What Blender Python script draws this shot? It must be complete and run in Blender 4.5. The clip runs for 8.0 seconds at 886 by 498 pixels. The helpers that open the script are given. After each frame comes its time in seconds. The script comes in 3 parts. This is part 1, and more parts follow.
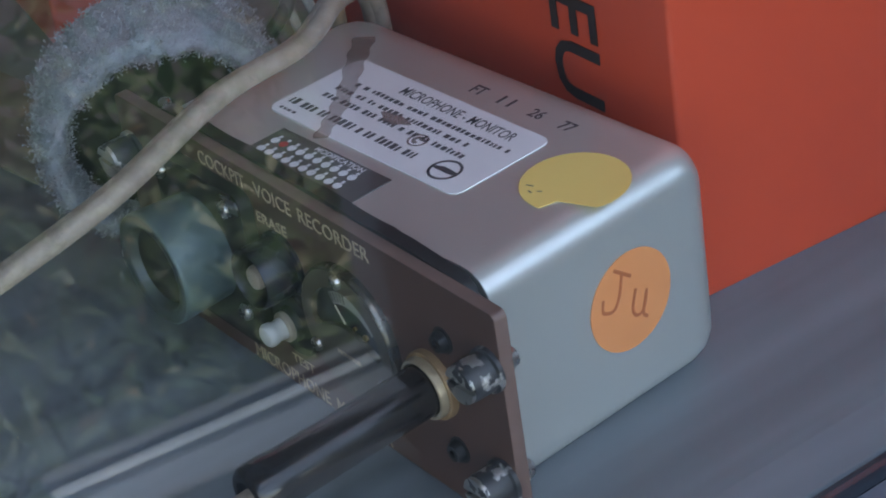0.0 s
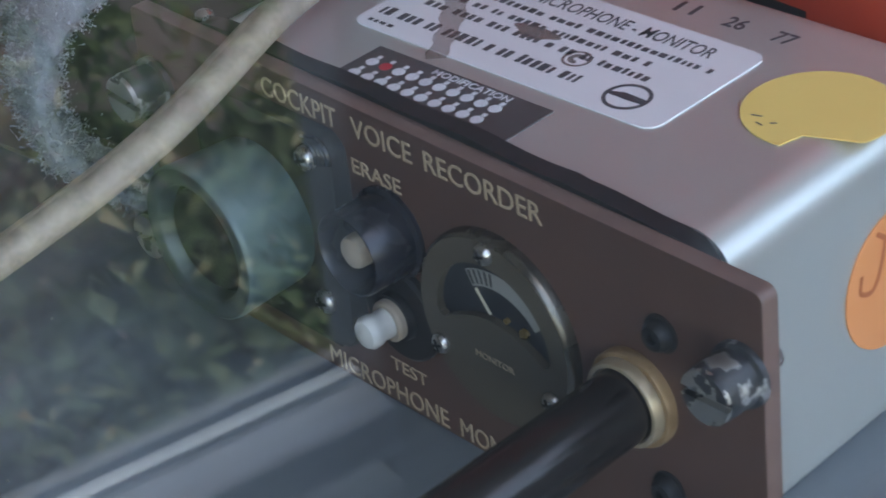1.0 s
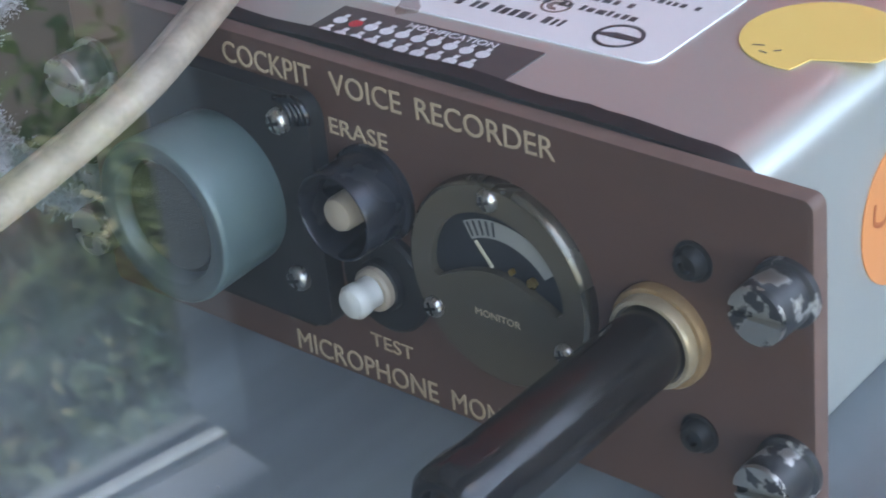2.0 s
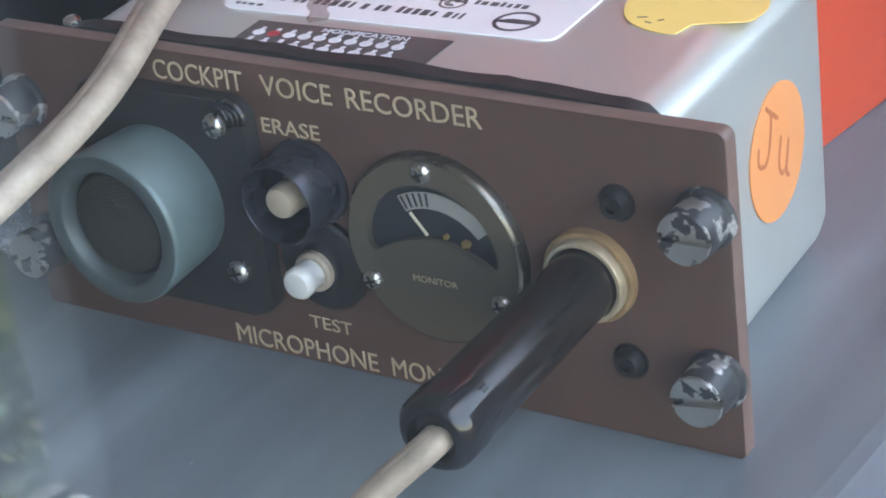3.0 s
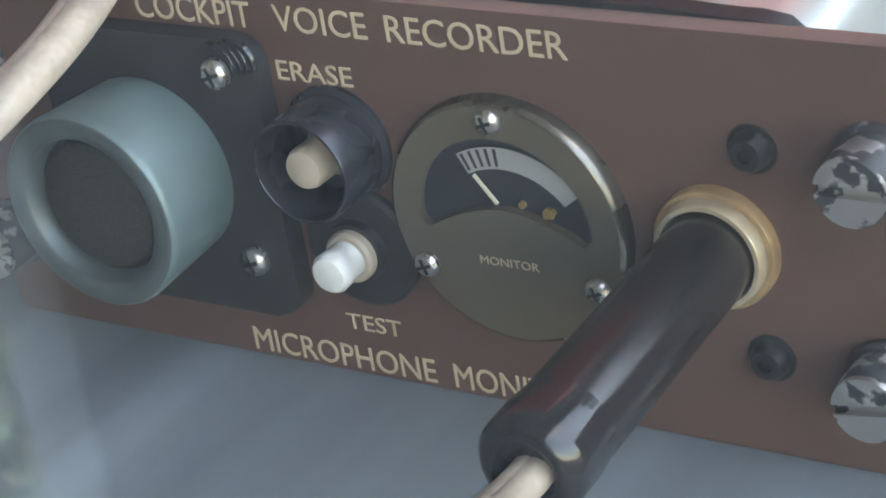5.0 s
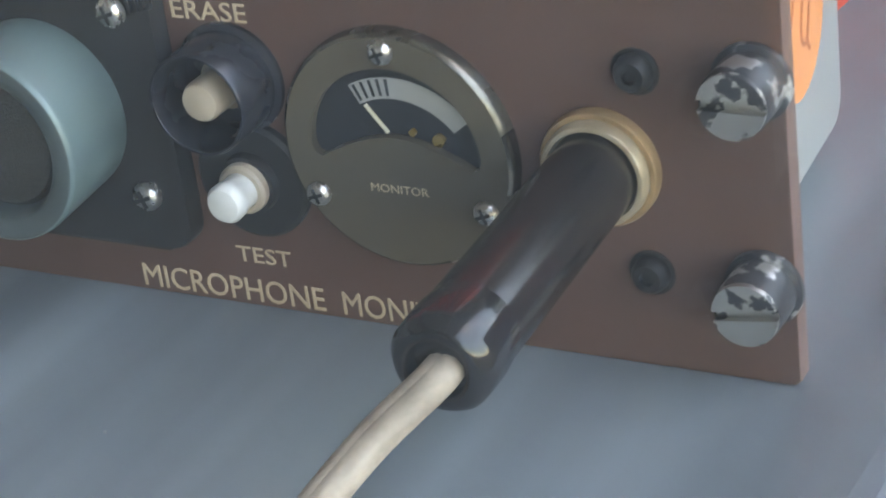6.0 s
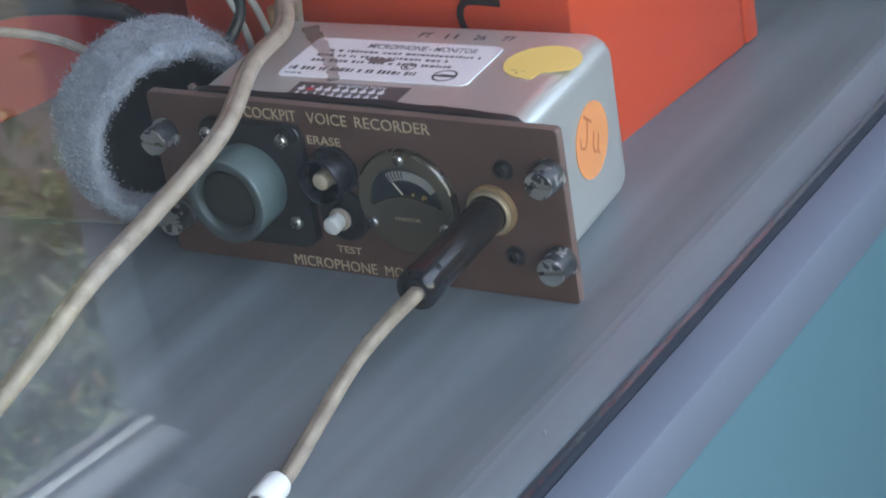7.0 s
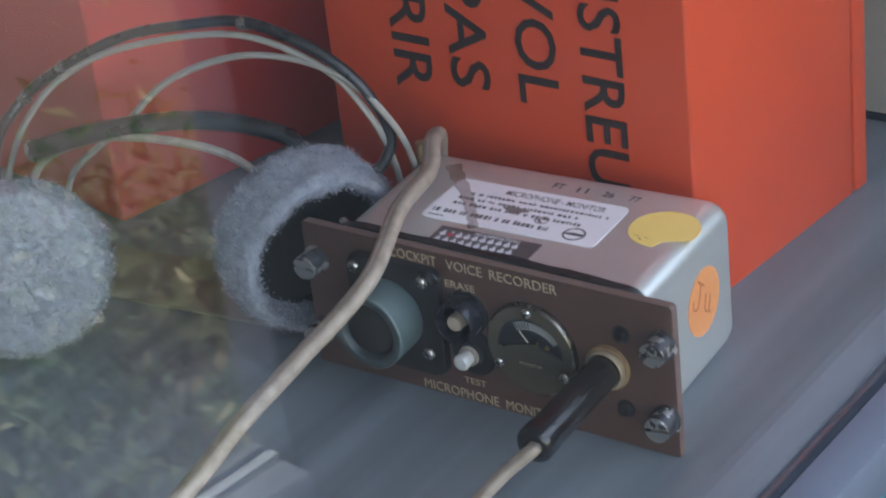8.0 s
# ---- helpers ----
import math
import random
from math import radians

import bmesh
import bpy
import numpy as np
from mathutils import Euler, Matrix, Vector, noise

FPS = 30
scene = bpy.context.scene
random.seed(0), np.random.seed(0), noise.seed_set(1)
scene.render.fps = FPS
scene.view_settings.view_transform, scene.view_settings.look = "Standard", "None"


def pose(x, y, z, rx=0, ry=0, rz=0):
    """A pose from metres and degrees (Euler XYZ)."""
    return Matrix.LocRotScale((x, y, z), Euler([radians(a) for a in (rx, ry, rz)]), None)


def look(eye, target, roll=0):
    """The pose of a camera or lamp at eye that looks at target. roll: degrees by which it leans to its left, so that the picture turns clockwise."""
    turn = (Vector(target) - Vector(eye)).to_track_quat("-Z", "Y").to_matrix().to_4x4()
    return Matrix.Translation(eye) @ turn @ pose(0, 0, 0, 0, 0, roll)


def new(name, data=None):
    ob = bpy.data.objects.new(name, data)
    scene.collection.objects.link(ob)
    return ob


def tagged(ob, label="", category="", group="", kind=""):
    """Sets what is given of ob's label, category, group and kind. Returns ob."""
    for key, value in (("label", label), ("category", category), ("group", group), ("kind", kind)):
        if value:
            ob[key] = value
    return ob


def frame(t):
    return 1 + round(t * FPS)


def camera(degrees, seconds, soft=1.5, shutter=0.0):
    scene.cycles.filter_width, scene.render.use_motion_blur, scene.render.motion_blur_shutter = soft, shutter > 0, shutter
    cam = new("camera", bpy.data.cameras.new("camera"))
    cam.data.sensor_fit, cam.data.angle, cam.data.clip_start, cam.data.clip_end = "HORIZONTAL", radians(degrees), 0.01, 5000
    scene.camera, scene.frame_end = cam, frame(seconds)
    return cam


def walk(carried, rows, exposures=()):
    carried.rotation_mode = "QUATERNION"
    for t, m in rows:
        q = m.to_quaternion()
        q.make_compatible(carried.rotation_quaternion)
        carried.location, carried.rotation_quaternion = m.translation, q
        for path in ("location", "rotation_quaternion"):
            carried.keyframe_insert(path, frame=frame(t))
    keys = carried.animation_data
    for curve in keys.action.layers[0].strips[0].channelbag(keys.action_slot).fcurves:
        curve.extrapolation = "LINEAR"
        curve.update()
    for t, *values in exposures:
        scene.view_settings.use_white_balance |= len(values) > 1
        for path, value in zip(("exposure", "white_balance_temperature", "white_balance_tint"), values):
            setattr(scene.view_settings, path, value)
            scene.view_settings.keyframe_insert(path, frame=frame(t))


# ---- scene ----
# The camera and its walk
cam = camera(21.8, 8.0, soft=1.8, shutter=0.15)
PATH = [
    (0, (0.38188, -0.21291, 0.30760), (-1.03577, 0.72218, -0.74875), -8.99),
    (0.3, (0.37064, -0.21365, 0.29234), (-1.06083, 0.71077, -0.75471), -8.42),
    (0.5, (0.34548, -0.21514, 0.27684), (-1.07170, 0.74591, -0.75659), -7.00),
    (0.7, (0.30380, -0.20554, 0.25784), (-1.07441, 0.79067, -0.79483), -7.11),
    (1, (0.24529, -0.19213, 0.22984), (-1.07488, 0.87068, -0.83204), -6.66),
    (1.2, (0.23094, -0.18467, 0.21950), (-1.09421, 0.87283, -0.84147), -6.89),
    (1.5, (0.22942, -0.18297, 0.20449), (-1.13922, 0.87050, -0.80398), -7.14),
    (1.8, (0.21478, -0.20373, 0.20563), (-1.04827, 0.96171, -0.81735), -6.97),
    (2, (0.21534, -0.21923, 0.20072), (-0.98421, 1.04407, -0.78169), -5.75),
    (2.2, (0.21873, -0.23071, 0.20208), (-0.93003, 1.08985, -0.76564), -5.58),
    (3.5, (0.20778, -0.28175, 0.20029), (-0.81372, 1.18021, -0.70483), -8.01),
    (4, (0.18858, -0.24778, 0.17693), (-0.85760, 1.19735, -0.72701), -8.95),
    (4.2, (0.18813, -0.23141, 0.17721), (-0.89216, 1.17042, -0.75437), -10.39),
    (5.3, (0.15394, -0.21441, 0.15003), (-0.84582, 1.26662, -0.74831), -8.51),
    (5.5, (0.15006, -0.22575, 0.14593), (-0.78402, 1.31864, -0.71567), -6.65),
    (6, (0.16176, -0.23648, 0.15776), (-0.73302, 1.29052, -0.77373), -7.74),
    (6.2, (0.18828, -0.27815, 0.17767), (-0.72074, 1.25734, -0.72563), -7.63),
    (6.5, (0.24108, -0.35715, 0.22903), (-0.68965, 1.15740, -0.68742), -8.43),
    (6.7, (0.29457, -0.43908, 0.27253), (-0.63901, 1.08145, -0.63103), -8.08),
    (7, (0.37131, -0.51446, 0.32879), (-0.61680, 0.96764, -0.58061), -9.51),
    (7.5, (0.38554, -0.52106, 0.35840), (-0.63898, 0.92653, -0.56619), -8.80),
    (7.7, (0.38534, -0.52646, 0.36981), (-0.65117, 0.91413, -0.55234), -7.68),
    (8, (0.38904, -0.53456, 0.42791), (-0.66390, 0.86484, -0.53800), -6.71),
]
walk(cam, [(t, look(eye, target, roll)) for t, eye, target, roll in PATH], exposures=((0, 2.65, 7450, 8), (0.7, 2.88, 7700, 8), (1.5, 3.40, 7800, 8), (2.2, 3.79, 8050, 8), (3.5, 4.13, 8450, 9), (4, 4.14, 8500, 9), (5.5, 4.46, 9250, 8), (6.2, 4.36, 9150, 8), (7, 3.62, 8300, 8), (8, 3.36, 8300, 11)))

# ---------------------------------------------------------------- light
world = bpy.data.worlds.new("sky")
scene.world = world
world.use_nodes = True
wn = world.node_tree
sky = wn.nodes.new("ShaderNodeTexSky")
sky.sky_type = "NISHITA"
sky.sun_disc = False
sky.sun_elevation = radians(79)
sky.sun_rotation = radians(70)
wn.links.new(sky.outputs[0], wn.nodes["Background"].inputs[0])
wn.nodes["Background"].inputs[1].default_value = 0.13
sun = new("sun", bpy.data.lights.new("sun", "SUN"))
sun.data.energy, sun.data.angle, sun.data.color = 2, radians(3), (1.0, 0.93, 0.84)
sun.matrix_world = look((0.41, 0.1, 2.3), (0, 0, 0))


# ---------------------------------------------------------------- materials
def rgb(c):
    return (*c, 1.0) if len(c) == 3 else c


def material(name, base, second=None, rough=0.5, metal=0.0, fine=900.0, broad=60.0, mix=0.35, bump=0.15, depth=0.0002, rough_vary=0.12, coat=0.0, spec=0.5):
    """A procedural surface: two colours mixed by broad stains and fine grain, with relief and uneven gloss."""
    m = bpy.data.materials.new(name)
    m.use_nodes = True
    nt = m.node_tree
    bsdf = nt.nodes["Principled BSDF"]
    second = second or tuple(v * 0.72 for v in base)
    tc = nt.nodes.new("ShaderNodeTexCoord")
    n1 = nt.nodes.new("ShaderNodeTexNoise")
    n1.inputs["Scale"].default_value, n1.inputs["Detail"].default_value = broad, 6
    n2 = nt.nodes.new("ShaderNodeTexNoise")
    n2.inputs["Scale"].default_value, n2.inputs["Detail"].default_value = fine, 4
    for n in (n1, n2):
        nt.links.new(tc.outputs["Object"], n.inputs["Vector"])
    add = nt.nodes.new("ShaderNodeMath")
    add.operation = "MULTIPLY_ADD"
    add.inputs[1].default_value = 0.45
    nt.links.new(n2.outputs[0], add.inputs[0])
    nt.links.new(n1.outputs[0], add.inputs[2])
    ramp = nt.nodes.new("ShaderNodeMapRange")
    ramp.inputs["From Min"].default_value, ramp.inputs["From Max"].default_value = 0.45, 1.0
    ramp.inputs["To Min"].default_value, ramp.inputs["To Max"].default_value = 0.0, 2.0 * mix
    nt.links.new(add.outputs[0], ramp.inputs["Value"])
    col = nt.nodes.new("ShaderNodeMix")
    col.data_type = "RGBA"
    col.inputs[6].default_value, col.inputs[7].default_value = rgb(base), rgb(second)
    nt.links.new(ramp.outputs[0], col.inputs[0])
    nt.links.new(col.outputs[2], bsdf.inputs["Base Color"])
    rr = nt.nodes.new("ShaderNodeMapRange")
    rr.inputs["To Min"].default_value, rr.inputs["To Max"].default_value = max(0.02, rough - rough_vary), min(1.0, rough + rough_vary)
    nt.links.new(n1.outputs[0], rr.inputs["Value"])
    nt.links.new(rr.outputs[0], bsdf.inputs["Roughness"])
    bsdf.inputs["Metallic"].default_value = metal
    bsdf.inputs["Coat Weight"].default_value = coat
    bsdf.inputs["Specular IOR Level"].default_value = spec
    if bump:
        b = nt.nodes.new("ShaderNodeBump")
        b.inputs["Strength"].default_value, b.inputs["Distance"].default_value = bump, depth
        nt.links.new(n2.outputs[0], b.inputs["Height"])
        nt.links.new(b.outputs[0], bsdf.inputs["Normal"])
    return m


def worn(name, paint, metal_col, scale, amount, rough=0.4):
    """Paint rubbed through to bright metal in patches."""
    m = material(name, paint, rough=rough, fine=1500, broad=200)
    nt = m.node_tree
    bsdf = nt.nodes["Principled BSDF"]
    tc = nt.nodes.new("ShaderNodeTexCoord")
    n = nt.nodes.new("ShaderNodeTexNoise")
    n.inputs["Scale"].default_value, n.inputs["Detail"].default_value = scale, 3
    nt.links.new(tc.outputs["Object"], n.inputs["Vector"])
    st = nt.nodes.new("ShaderNodeMapRange")
    st.inputs["From Min"].default_value, st.inputs["From Max"].default_value = amount, amount + 0.04
    nt.links.new(n.outputs[0], st.inputs["Value"])
    nt.links.new(st.outputs[0], bsdf.inputs["Metallic"])
    old = bsdf.inputs["Base Color"].links[0].from_socket
    mixer = nt.nodes.new("ShaderNodeMix")
    mixer.data_type = "RGBA"
    mixer.inputs[7].default_value = rgb(metal_col)
    nt.links.new(old, mixer.inputs[6])
    nt.links.new(st.outputs[0], mixer.inputs[0])
    nt.links.new(mixer.outputs[2], bsdf.inputs["Base Color"])
    return m


def glass(name, dust):
    """Clear pane: reflection grows towards grazing angles, with a thin pale haze mixed in."""
    m = bpy.data.materials.new(name)
    m.use_nodes = True
    nt = m.node_tree
    nt.nodes.clear()
    out = nt.nodes.new("ShaderNodeOutputMaterial")
    clear = nt.nodes.new("ShaderNodeBsdfTransparent")
    gloss = nt.nodes.new("ShaderNodeBsdfGlossy")
    gloss.inputs["Roughness"].default_value = 0.015
    veil = nt.nodes.new("ShaderNodeBsdfDiffuse")
    veil.inputs["Color"].default_value = (0.55, 0.57, 0.6, 1)
    lw = nt.nodes.new("ShaderNodeLayerWeight")
    lw.inputs["Blend"].default_value = 0.5
    power = nt.nodes.new("ShaderNodeMath")
    power.operation = "POWER"
    power.inputs[1].default_value = 4.0
    nt.links.new(lw.outputs["Facing"], power.inputs[0])
    fac = nt.nodes.new("ShaderNodeMath")
    fac.operation = "MULTIPLY_ADD"
    fac.inputs[1].default_value, fac.inputs[2].default_value = 0.9, 0.078
    nt.links.new(power.outputs[0], fac.inputs[0])
    a = nt.nodes.new("ShaderNodeMixShader")
    # dust is the share of pale haze painted over the pane to lift blacks
    a.inputs[0].default_value = dust
    nt.links.new(clear.outputs[0], a.inputs[1])
    nt.links.new(veil.outputs[0], a.inputs[2])
    b = nt.nodes.new("ShaderNodeMixShader")
    nt.links.new(fac.outputs[0], b.inputs[0])
    nt.links.new(a.outputs[0], b.inputs[1])
    nt.links.new(gloss.outputs[0], b.inputs[2])
    nt.links.new(b.outputs[0], out.inputs["Surface"])
    return m


M_SHELF = material("grey_laminate", (0.148, 0.172, 0.190), (0.118, 0.137, 0.152), rough=0.38, fine=700, broad=14, bump=0.05)
def shade_streaks(m, amount):
    """Soft bands of shade along one direction, painted into the base colour."""
    nt = m.node_tree
    bsdf = nt.nodes["Principled BSDF"]
    tc = nt.nodes.new("ShaderNodeTexCoord")
    mp = nt.nodes.new("ShaderNodeMapping")
    mp.inputs["Scale"].default_value = (50, 2.6, 1)
    mp.inputs["Rotation"].default_value = (0, 0, radians(6))
    n = nt.nodes.new("ShaderNodeTexNoise")
    n.inputs["Scale"].default_value, n.inputs["Detail"].default_value = 1.0, 3
    nt.links.new(tc.outputs["Object"], mp.inputs["Vector"])
    nt.links.new(mp.outputs[0], n.inputs["Vector"])
    mr = nt.nodes.new("ShaderNodeMapRange")
    mr.inputs["From Min"].default_value, mr.inputs["From Max"].default_value = 0.3, 0.7
    mr.inputs["To Min"].default_value, mr.inputs["To Max"].default_value = 1 - amount, 1 + amount
    nt.links.new(n.outputs[0], mr.inputs["Value"])
    mul = nt.nodes.new("ShaderNodeVectorMath")
    mul.operation = "SCALE"
    nt.links.new(bsdf.inputs["Base Color"].links[0].from_socket, mul.inputs[0])
    nt.links.new(mr.outputs[0], mul.inputs["Scale"])
    nt.links.new(mul.outputs[0], bsdf.inputs["Base Color"])


shade_streaks(M_SHELF, 0.3)
M_TRIM = material("grey_edge_laminate", (0.095, 0.112, 0.145), (0.08, 0.095, 0.125), rough=0.62, spec=0.2, fine=700, broad=14, bump=0.05)
M_LEDGE = material("teal_laminate", (0.055, 0.118, 0.142), (0.047, 0.102, 0.125), rough=0.4, fine=700, broad=12, bump=0.05)
M_GASKET = material("black_rubber", (0.014, 0.019, 0.028), rough=0.7, spec=0.2)
M_BOARD = material("stained_board", (0.16, 0.13, 0.115), (0.10, 0.085, 0.08), rough=0.5, broad=35, fine=400)
M_PLATE = material("brown_panel_paint", (0.088, 0.046, 0.036), (0.068, 0.036, 0.028), spec=0.6, rough=0.46, fine=2500, broad=45, bump=0.12, depth=0.0001)
M_PLATE_EDGE = material("worn_brown_edge", (0.17, 0.105, 0.09), rough=0.5, fine=2500, broad=200)
M_BODY = material("satin_aluminium_paint", (0.63, 0.65, 0.625), (0.58, 0.60, 0.575), rough=0.36, metal=0.62, fine=3500, broad=40, bump=0.04, depth=0.00005, rough_vary=0.05)
M_BLACK = material("black_plastic", (0.014, 0.014, 0.016), rough=0.08, fine=2000, broad=90, bump=0.03, rough_vary=0.08)
M_BLACK_SATIN = material("worn_black_plastic", (0.014, 0.012, 0.012), rough=0.2, fine=1200, broad=110, bump=0.05, rough_vary=0.12, spec=0.5)
M_BLACK_MATT = material("matt_black_paint", (0.021, 0.021, 0.022), spec=0.3, rough=0.5, fine=2500, broad=120)
M_COLLAR = material("dark_blue_anodised", (0.027, 0.029, 0.038), rough=0.26, metal=0.4, fine=2500, broad=160)
M_SPEAKER = material("grey_anodised", (0.105, 0.15, 0.15), (0.075, 0.11, 0.112), rough=0.4, metal=0.2, fine=2500, broad=90)
M_SPEAKER_RIM = material("dull_grey_rim", (0.07, 0.088, 0.09), rough=0.45, metal=0.3, fine=2500, broad=130)
M_GRILLE = material("dark_mesh", (0.035, 0.034, 0.028), (0.012, 0.012, 0.011), rough=0.7, fine=2600, broad=1800, mix=0.8, bump=0.7, depth=0.0003)
M_CREAM = material("cream_plastic", (0.35, 0.295, 0.235), (0.29, 0.22, 0.16), rough=0.35, fine=1500, broad=180)
M_WHITE = material("white_plastic", (0.60, 0.595, 0.56), rough=0.3, fine=1500, broad=200)
M_METER = material("khaki_meter_paint", (0.080, 0.066, 0.047), (0.064, 0.054, 0.040), rough=0.42, fine=2500, broad=90)
M_METER_RIM = material("dull_metal_rim", (0.22, 0.20, 0.17), (0.10, 0.09, 0.075), rough=0.25, metal=0.85, fine=1500, broad=160, mix=0.5)
M_DIAL = material("dial_black", (0.02, 0.022, 0.026), rough=0.4, fine=2000)
M_SCALE = material("dial_grey", (0.27, 0.27, 0.26), rough=0.5, fine=2000)
M_NEEDLE = material("pale_needle", (0.6, 0.55, 0.42), rough=0.4)
M_GOLD = material("gilt_metal", (0.55, 0.38, 0.16), rough=0.3, metal=0.9)
M_BRASS = material("tarnished_brass", (0.42, 0.275, 0.15), (0.25, 0.16, 0.085), rough=0.45, metal=0.35, fine=1800, broad=240, mix=0.6)
M_PALE_BRASS = material("pale_worn_brass", (0.50, 0.42, 0.31), (0.36, 0.28, 0.19), rough=0.4, metal=0.5, fine=1800, broad=240, mix=0.5)
M_STEEL = material("screw_steel", (0.55, 0.54, 0.52), (0.3, 0.29, 0.28), rough=0.28, metal=0.95, fine=1500, broad=500, mix=0.5)
M_DZUS = worn("rubbed_fastener", (0.03, 0.031, 0.035), (0.58, 0.57, 0.54), 300, 0.435)
M_DZUS_SIDE = worn("fastener_side", (0.035, 0.037, 0.042), (0.6, 0.6, 0.6), 150, 0.56)
M_INK = material("cream_engraving", (0.45, 0.35, 0.245), (0.31, 0.24, 0.17), rough=0.6, fine=2200, broad=400)
M_LABEL = material("silver_label", (0.87, 0.86, 0.88), (0.8, 0.78, 0.81), rough=0.35, metal=0.15, fine=900, broad=70, bump=0.05)
M_LABEL_DARK = material("dark_label", (0.085, 0.075, 0.075), (0.06, 0.055, 0.055), rough=0.4, fine=900, broad=120)
M_PRINT = material("dark_print", (0.07, 0.065, 0.075), rough=0.5, fine=2500)
M_BROWN_MARK = material("brown_mark", (0.24, 0.135, 0.105), (0.34, 0.22, 0.19), rough=0.5)
nt_ = M_BROWN_MARK.node_tree
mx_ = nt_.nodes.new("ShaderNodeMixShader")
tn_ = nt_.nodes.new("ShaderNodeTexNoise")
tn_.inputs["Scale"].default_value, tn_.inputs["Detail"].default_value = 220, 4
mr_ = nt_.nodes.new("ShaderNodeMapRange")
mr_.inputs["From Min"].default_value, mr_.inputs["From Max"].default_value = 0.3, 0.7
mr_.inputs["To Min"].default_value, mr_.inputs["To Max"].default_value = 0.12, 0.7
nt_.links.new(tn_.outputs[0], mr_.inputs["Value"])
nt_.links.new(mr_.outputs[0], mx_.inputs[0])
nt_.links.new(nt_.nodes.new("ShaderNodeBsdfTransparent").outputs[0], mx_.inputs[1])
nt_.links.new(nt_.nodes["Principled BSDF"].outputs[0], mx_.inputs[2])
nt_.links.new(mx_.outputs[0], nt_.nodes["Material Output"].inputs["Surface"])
M_YELLOW = material("yellow_sticker", (0.95, 0.67, 0.21), (0.9, 0.61, 0.18), rough=0.5, fine=900, broad=90, bump=0.06)
M_ORANGE = material("orange_sticker", (0.78, 0.31, 0.12), (0.7, 0.25, 0.09), rough=0.5, fine=900, broad=90, bump=0.06)
M_PEN = material("brown_pen", (0.50, 0.14, 0.05), rough=0.6)
M_DOT = material("white_dot", (0.78, 0.77, 0.8), rough=0.45)
M_RED_DOT = material("red_dot", (0.55, 0.04, 0.05), rough=0.45)
M_RED = material("orange_red_paint", (0.62, 0.075, 0.03), (0.54, 0.058, 0.026), rough=0.38, fine=900, broad=16, bump=0.06)
M_RED_OLD = material("faded_red_paint", (0.5, 0.055, 0.045), (0.42, 0.045, 0.04), rough=0.35, fine=900, broad=18, bump=0.06)
M_LETTER = material("black_stencil", (0.025, 0.018, 0.017), rough=0.5)
M_CABLE = material("aged_cream_cable", (0.375, 0.31, 0.25), (0.22, 0.175, 0.14), rough=0.55, fine=1100, broad=180, mix=0.6, bump=0.25, depth=0.0003)
M_SLEEVE = material("white_sleeve", (0.78, 0.78, 0.78), rough=0.35)
M_FLEECE = material("grey_fleece", (0.29, 0.31, 0.35), (0.17, 0.185, 0.22), rough=0.95, fine=1500, broad=300, mix=0.5, bump=0.4, depth=0.0006)
M_PILE = material("fleece_fibre", (0.36, 0.375, 0.42), rough=0.95, fine=1500, broad=300, bump=0)
nt_ = M_PILE.node_tree
ramp_ = nt_.nodes.new("ShaderNodeValToRGB")
ramp_.color_ramp.elements[0].color = (0.17, 0.18, 0.21, 1)
ramp_.color_ramp.elements[1].color = (0.34, 0.35, 0.39, 1)
nt_.links.new(nt_.nodes.new("ShaderNodeNewGeometry").outputs["Random Per Island"], ramp_.inputs[0])
nt_.links.new(ramp_.outputs[0], nt_.nodes["Principled BSDF"].inputs["Base Color"])
M_BAND = material("black_band", (0.02, 0.021, 0.023), rough=0.3, fine=1200, broad=80)
M_GREY_WIRE = material("grey_wire", (0.3, 0.28, 0.25), (0.22, 0.2, 0.18), rough=0.45, fine=900, broad=150)
M_WALL = material("painted_wall", (0.3, 0.29, 0.28), rough=0.8, fine=200, broad=4)
M_PANEL = material("beige_panel", (0.30, 0.275, 0.245), (0.25, 0.23, 0.205), rough=0.6, fine=400, broad=9)
M_PILLAR = material("grey_blue_panel", (0.115, 0.15, 0.185), rough=0.6, fine=200, broad=6)
M_CEIL = material("white_ceiling", (0.72, 0.72, 0.7), rough=0.85, fine=200, broad=4)
M_FLOOR = material("floor_tiles", (0.2, 0.2, 0.2), rough=0.6, fine=200, broad=5)
M_RAIL = material("pale_rail", (0.62, 0.77, 0.93), rough=0.35, fine=300, broad=14)
M_SILL = material("grey_sill", (0.20, 0.25, 0.32), rough=0.4, fine=300, broad=14)
M_EARTH = material("earth", (0.028, 0.027, 0.025), rough=0.95, fine=60, broad=4)
M_LEAF = material("leaf", (0.042, 0.118, 0.052), (0.07, 0.115, 0.045), rough=0.45, fine=120, broad=9, mix=0.8, bump=0)
M_LEAF_DRY = material("dry_leaf", (0.2, 0.17, 0.07), rough=0.6, fine=120, broad=9, bump=0)
for lm_ in (M_LEAF, M_LEAF_DRY):
    nt_ = lm_.node_tree
    p_ = nt_.nodes["Principled BSDF"]
    tr_ = nt_.nodes.new("ShaderNodeBsdfTranslucent")
    nt_.links.new(p_.inputs["Base Color"].links[0].from_socket, tr_.inputs["Color"])
    mx_ = nt_.nodes.new("ShaderNodeMixShader")
    mx_.inputs[0].default_value = 0.45
    nt_.links.new(p_.outputs[0], mx_.inputs[1])
    nt_.links.new(tr_.outputs[0], mx_.inputs[2])
    nt_.links.new(mx_.outputs[0], nt_.nodes["Material Output"].inputs["Surface"])
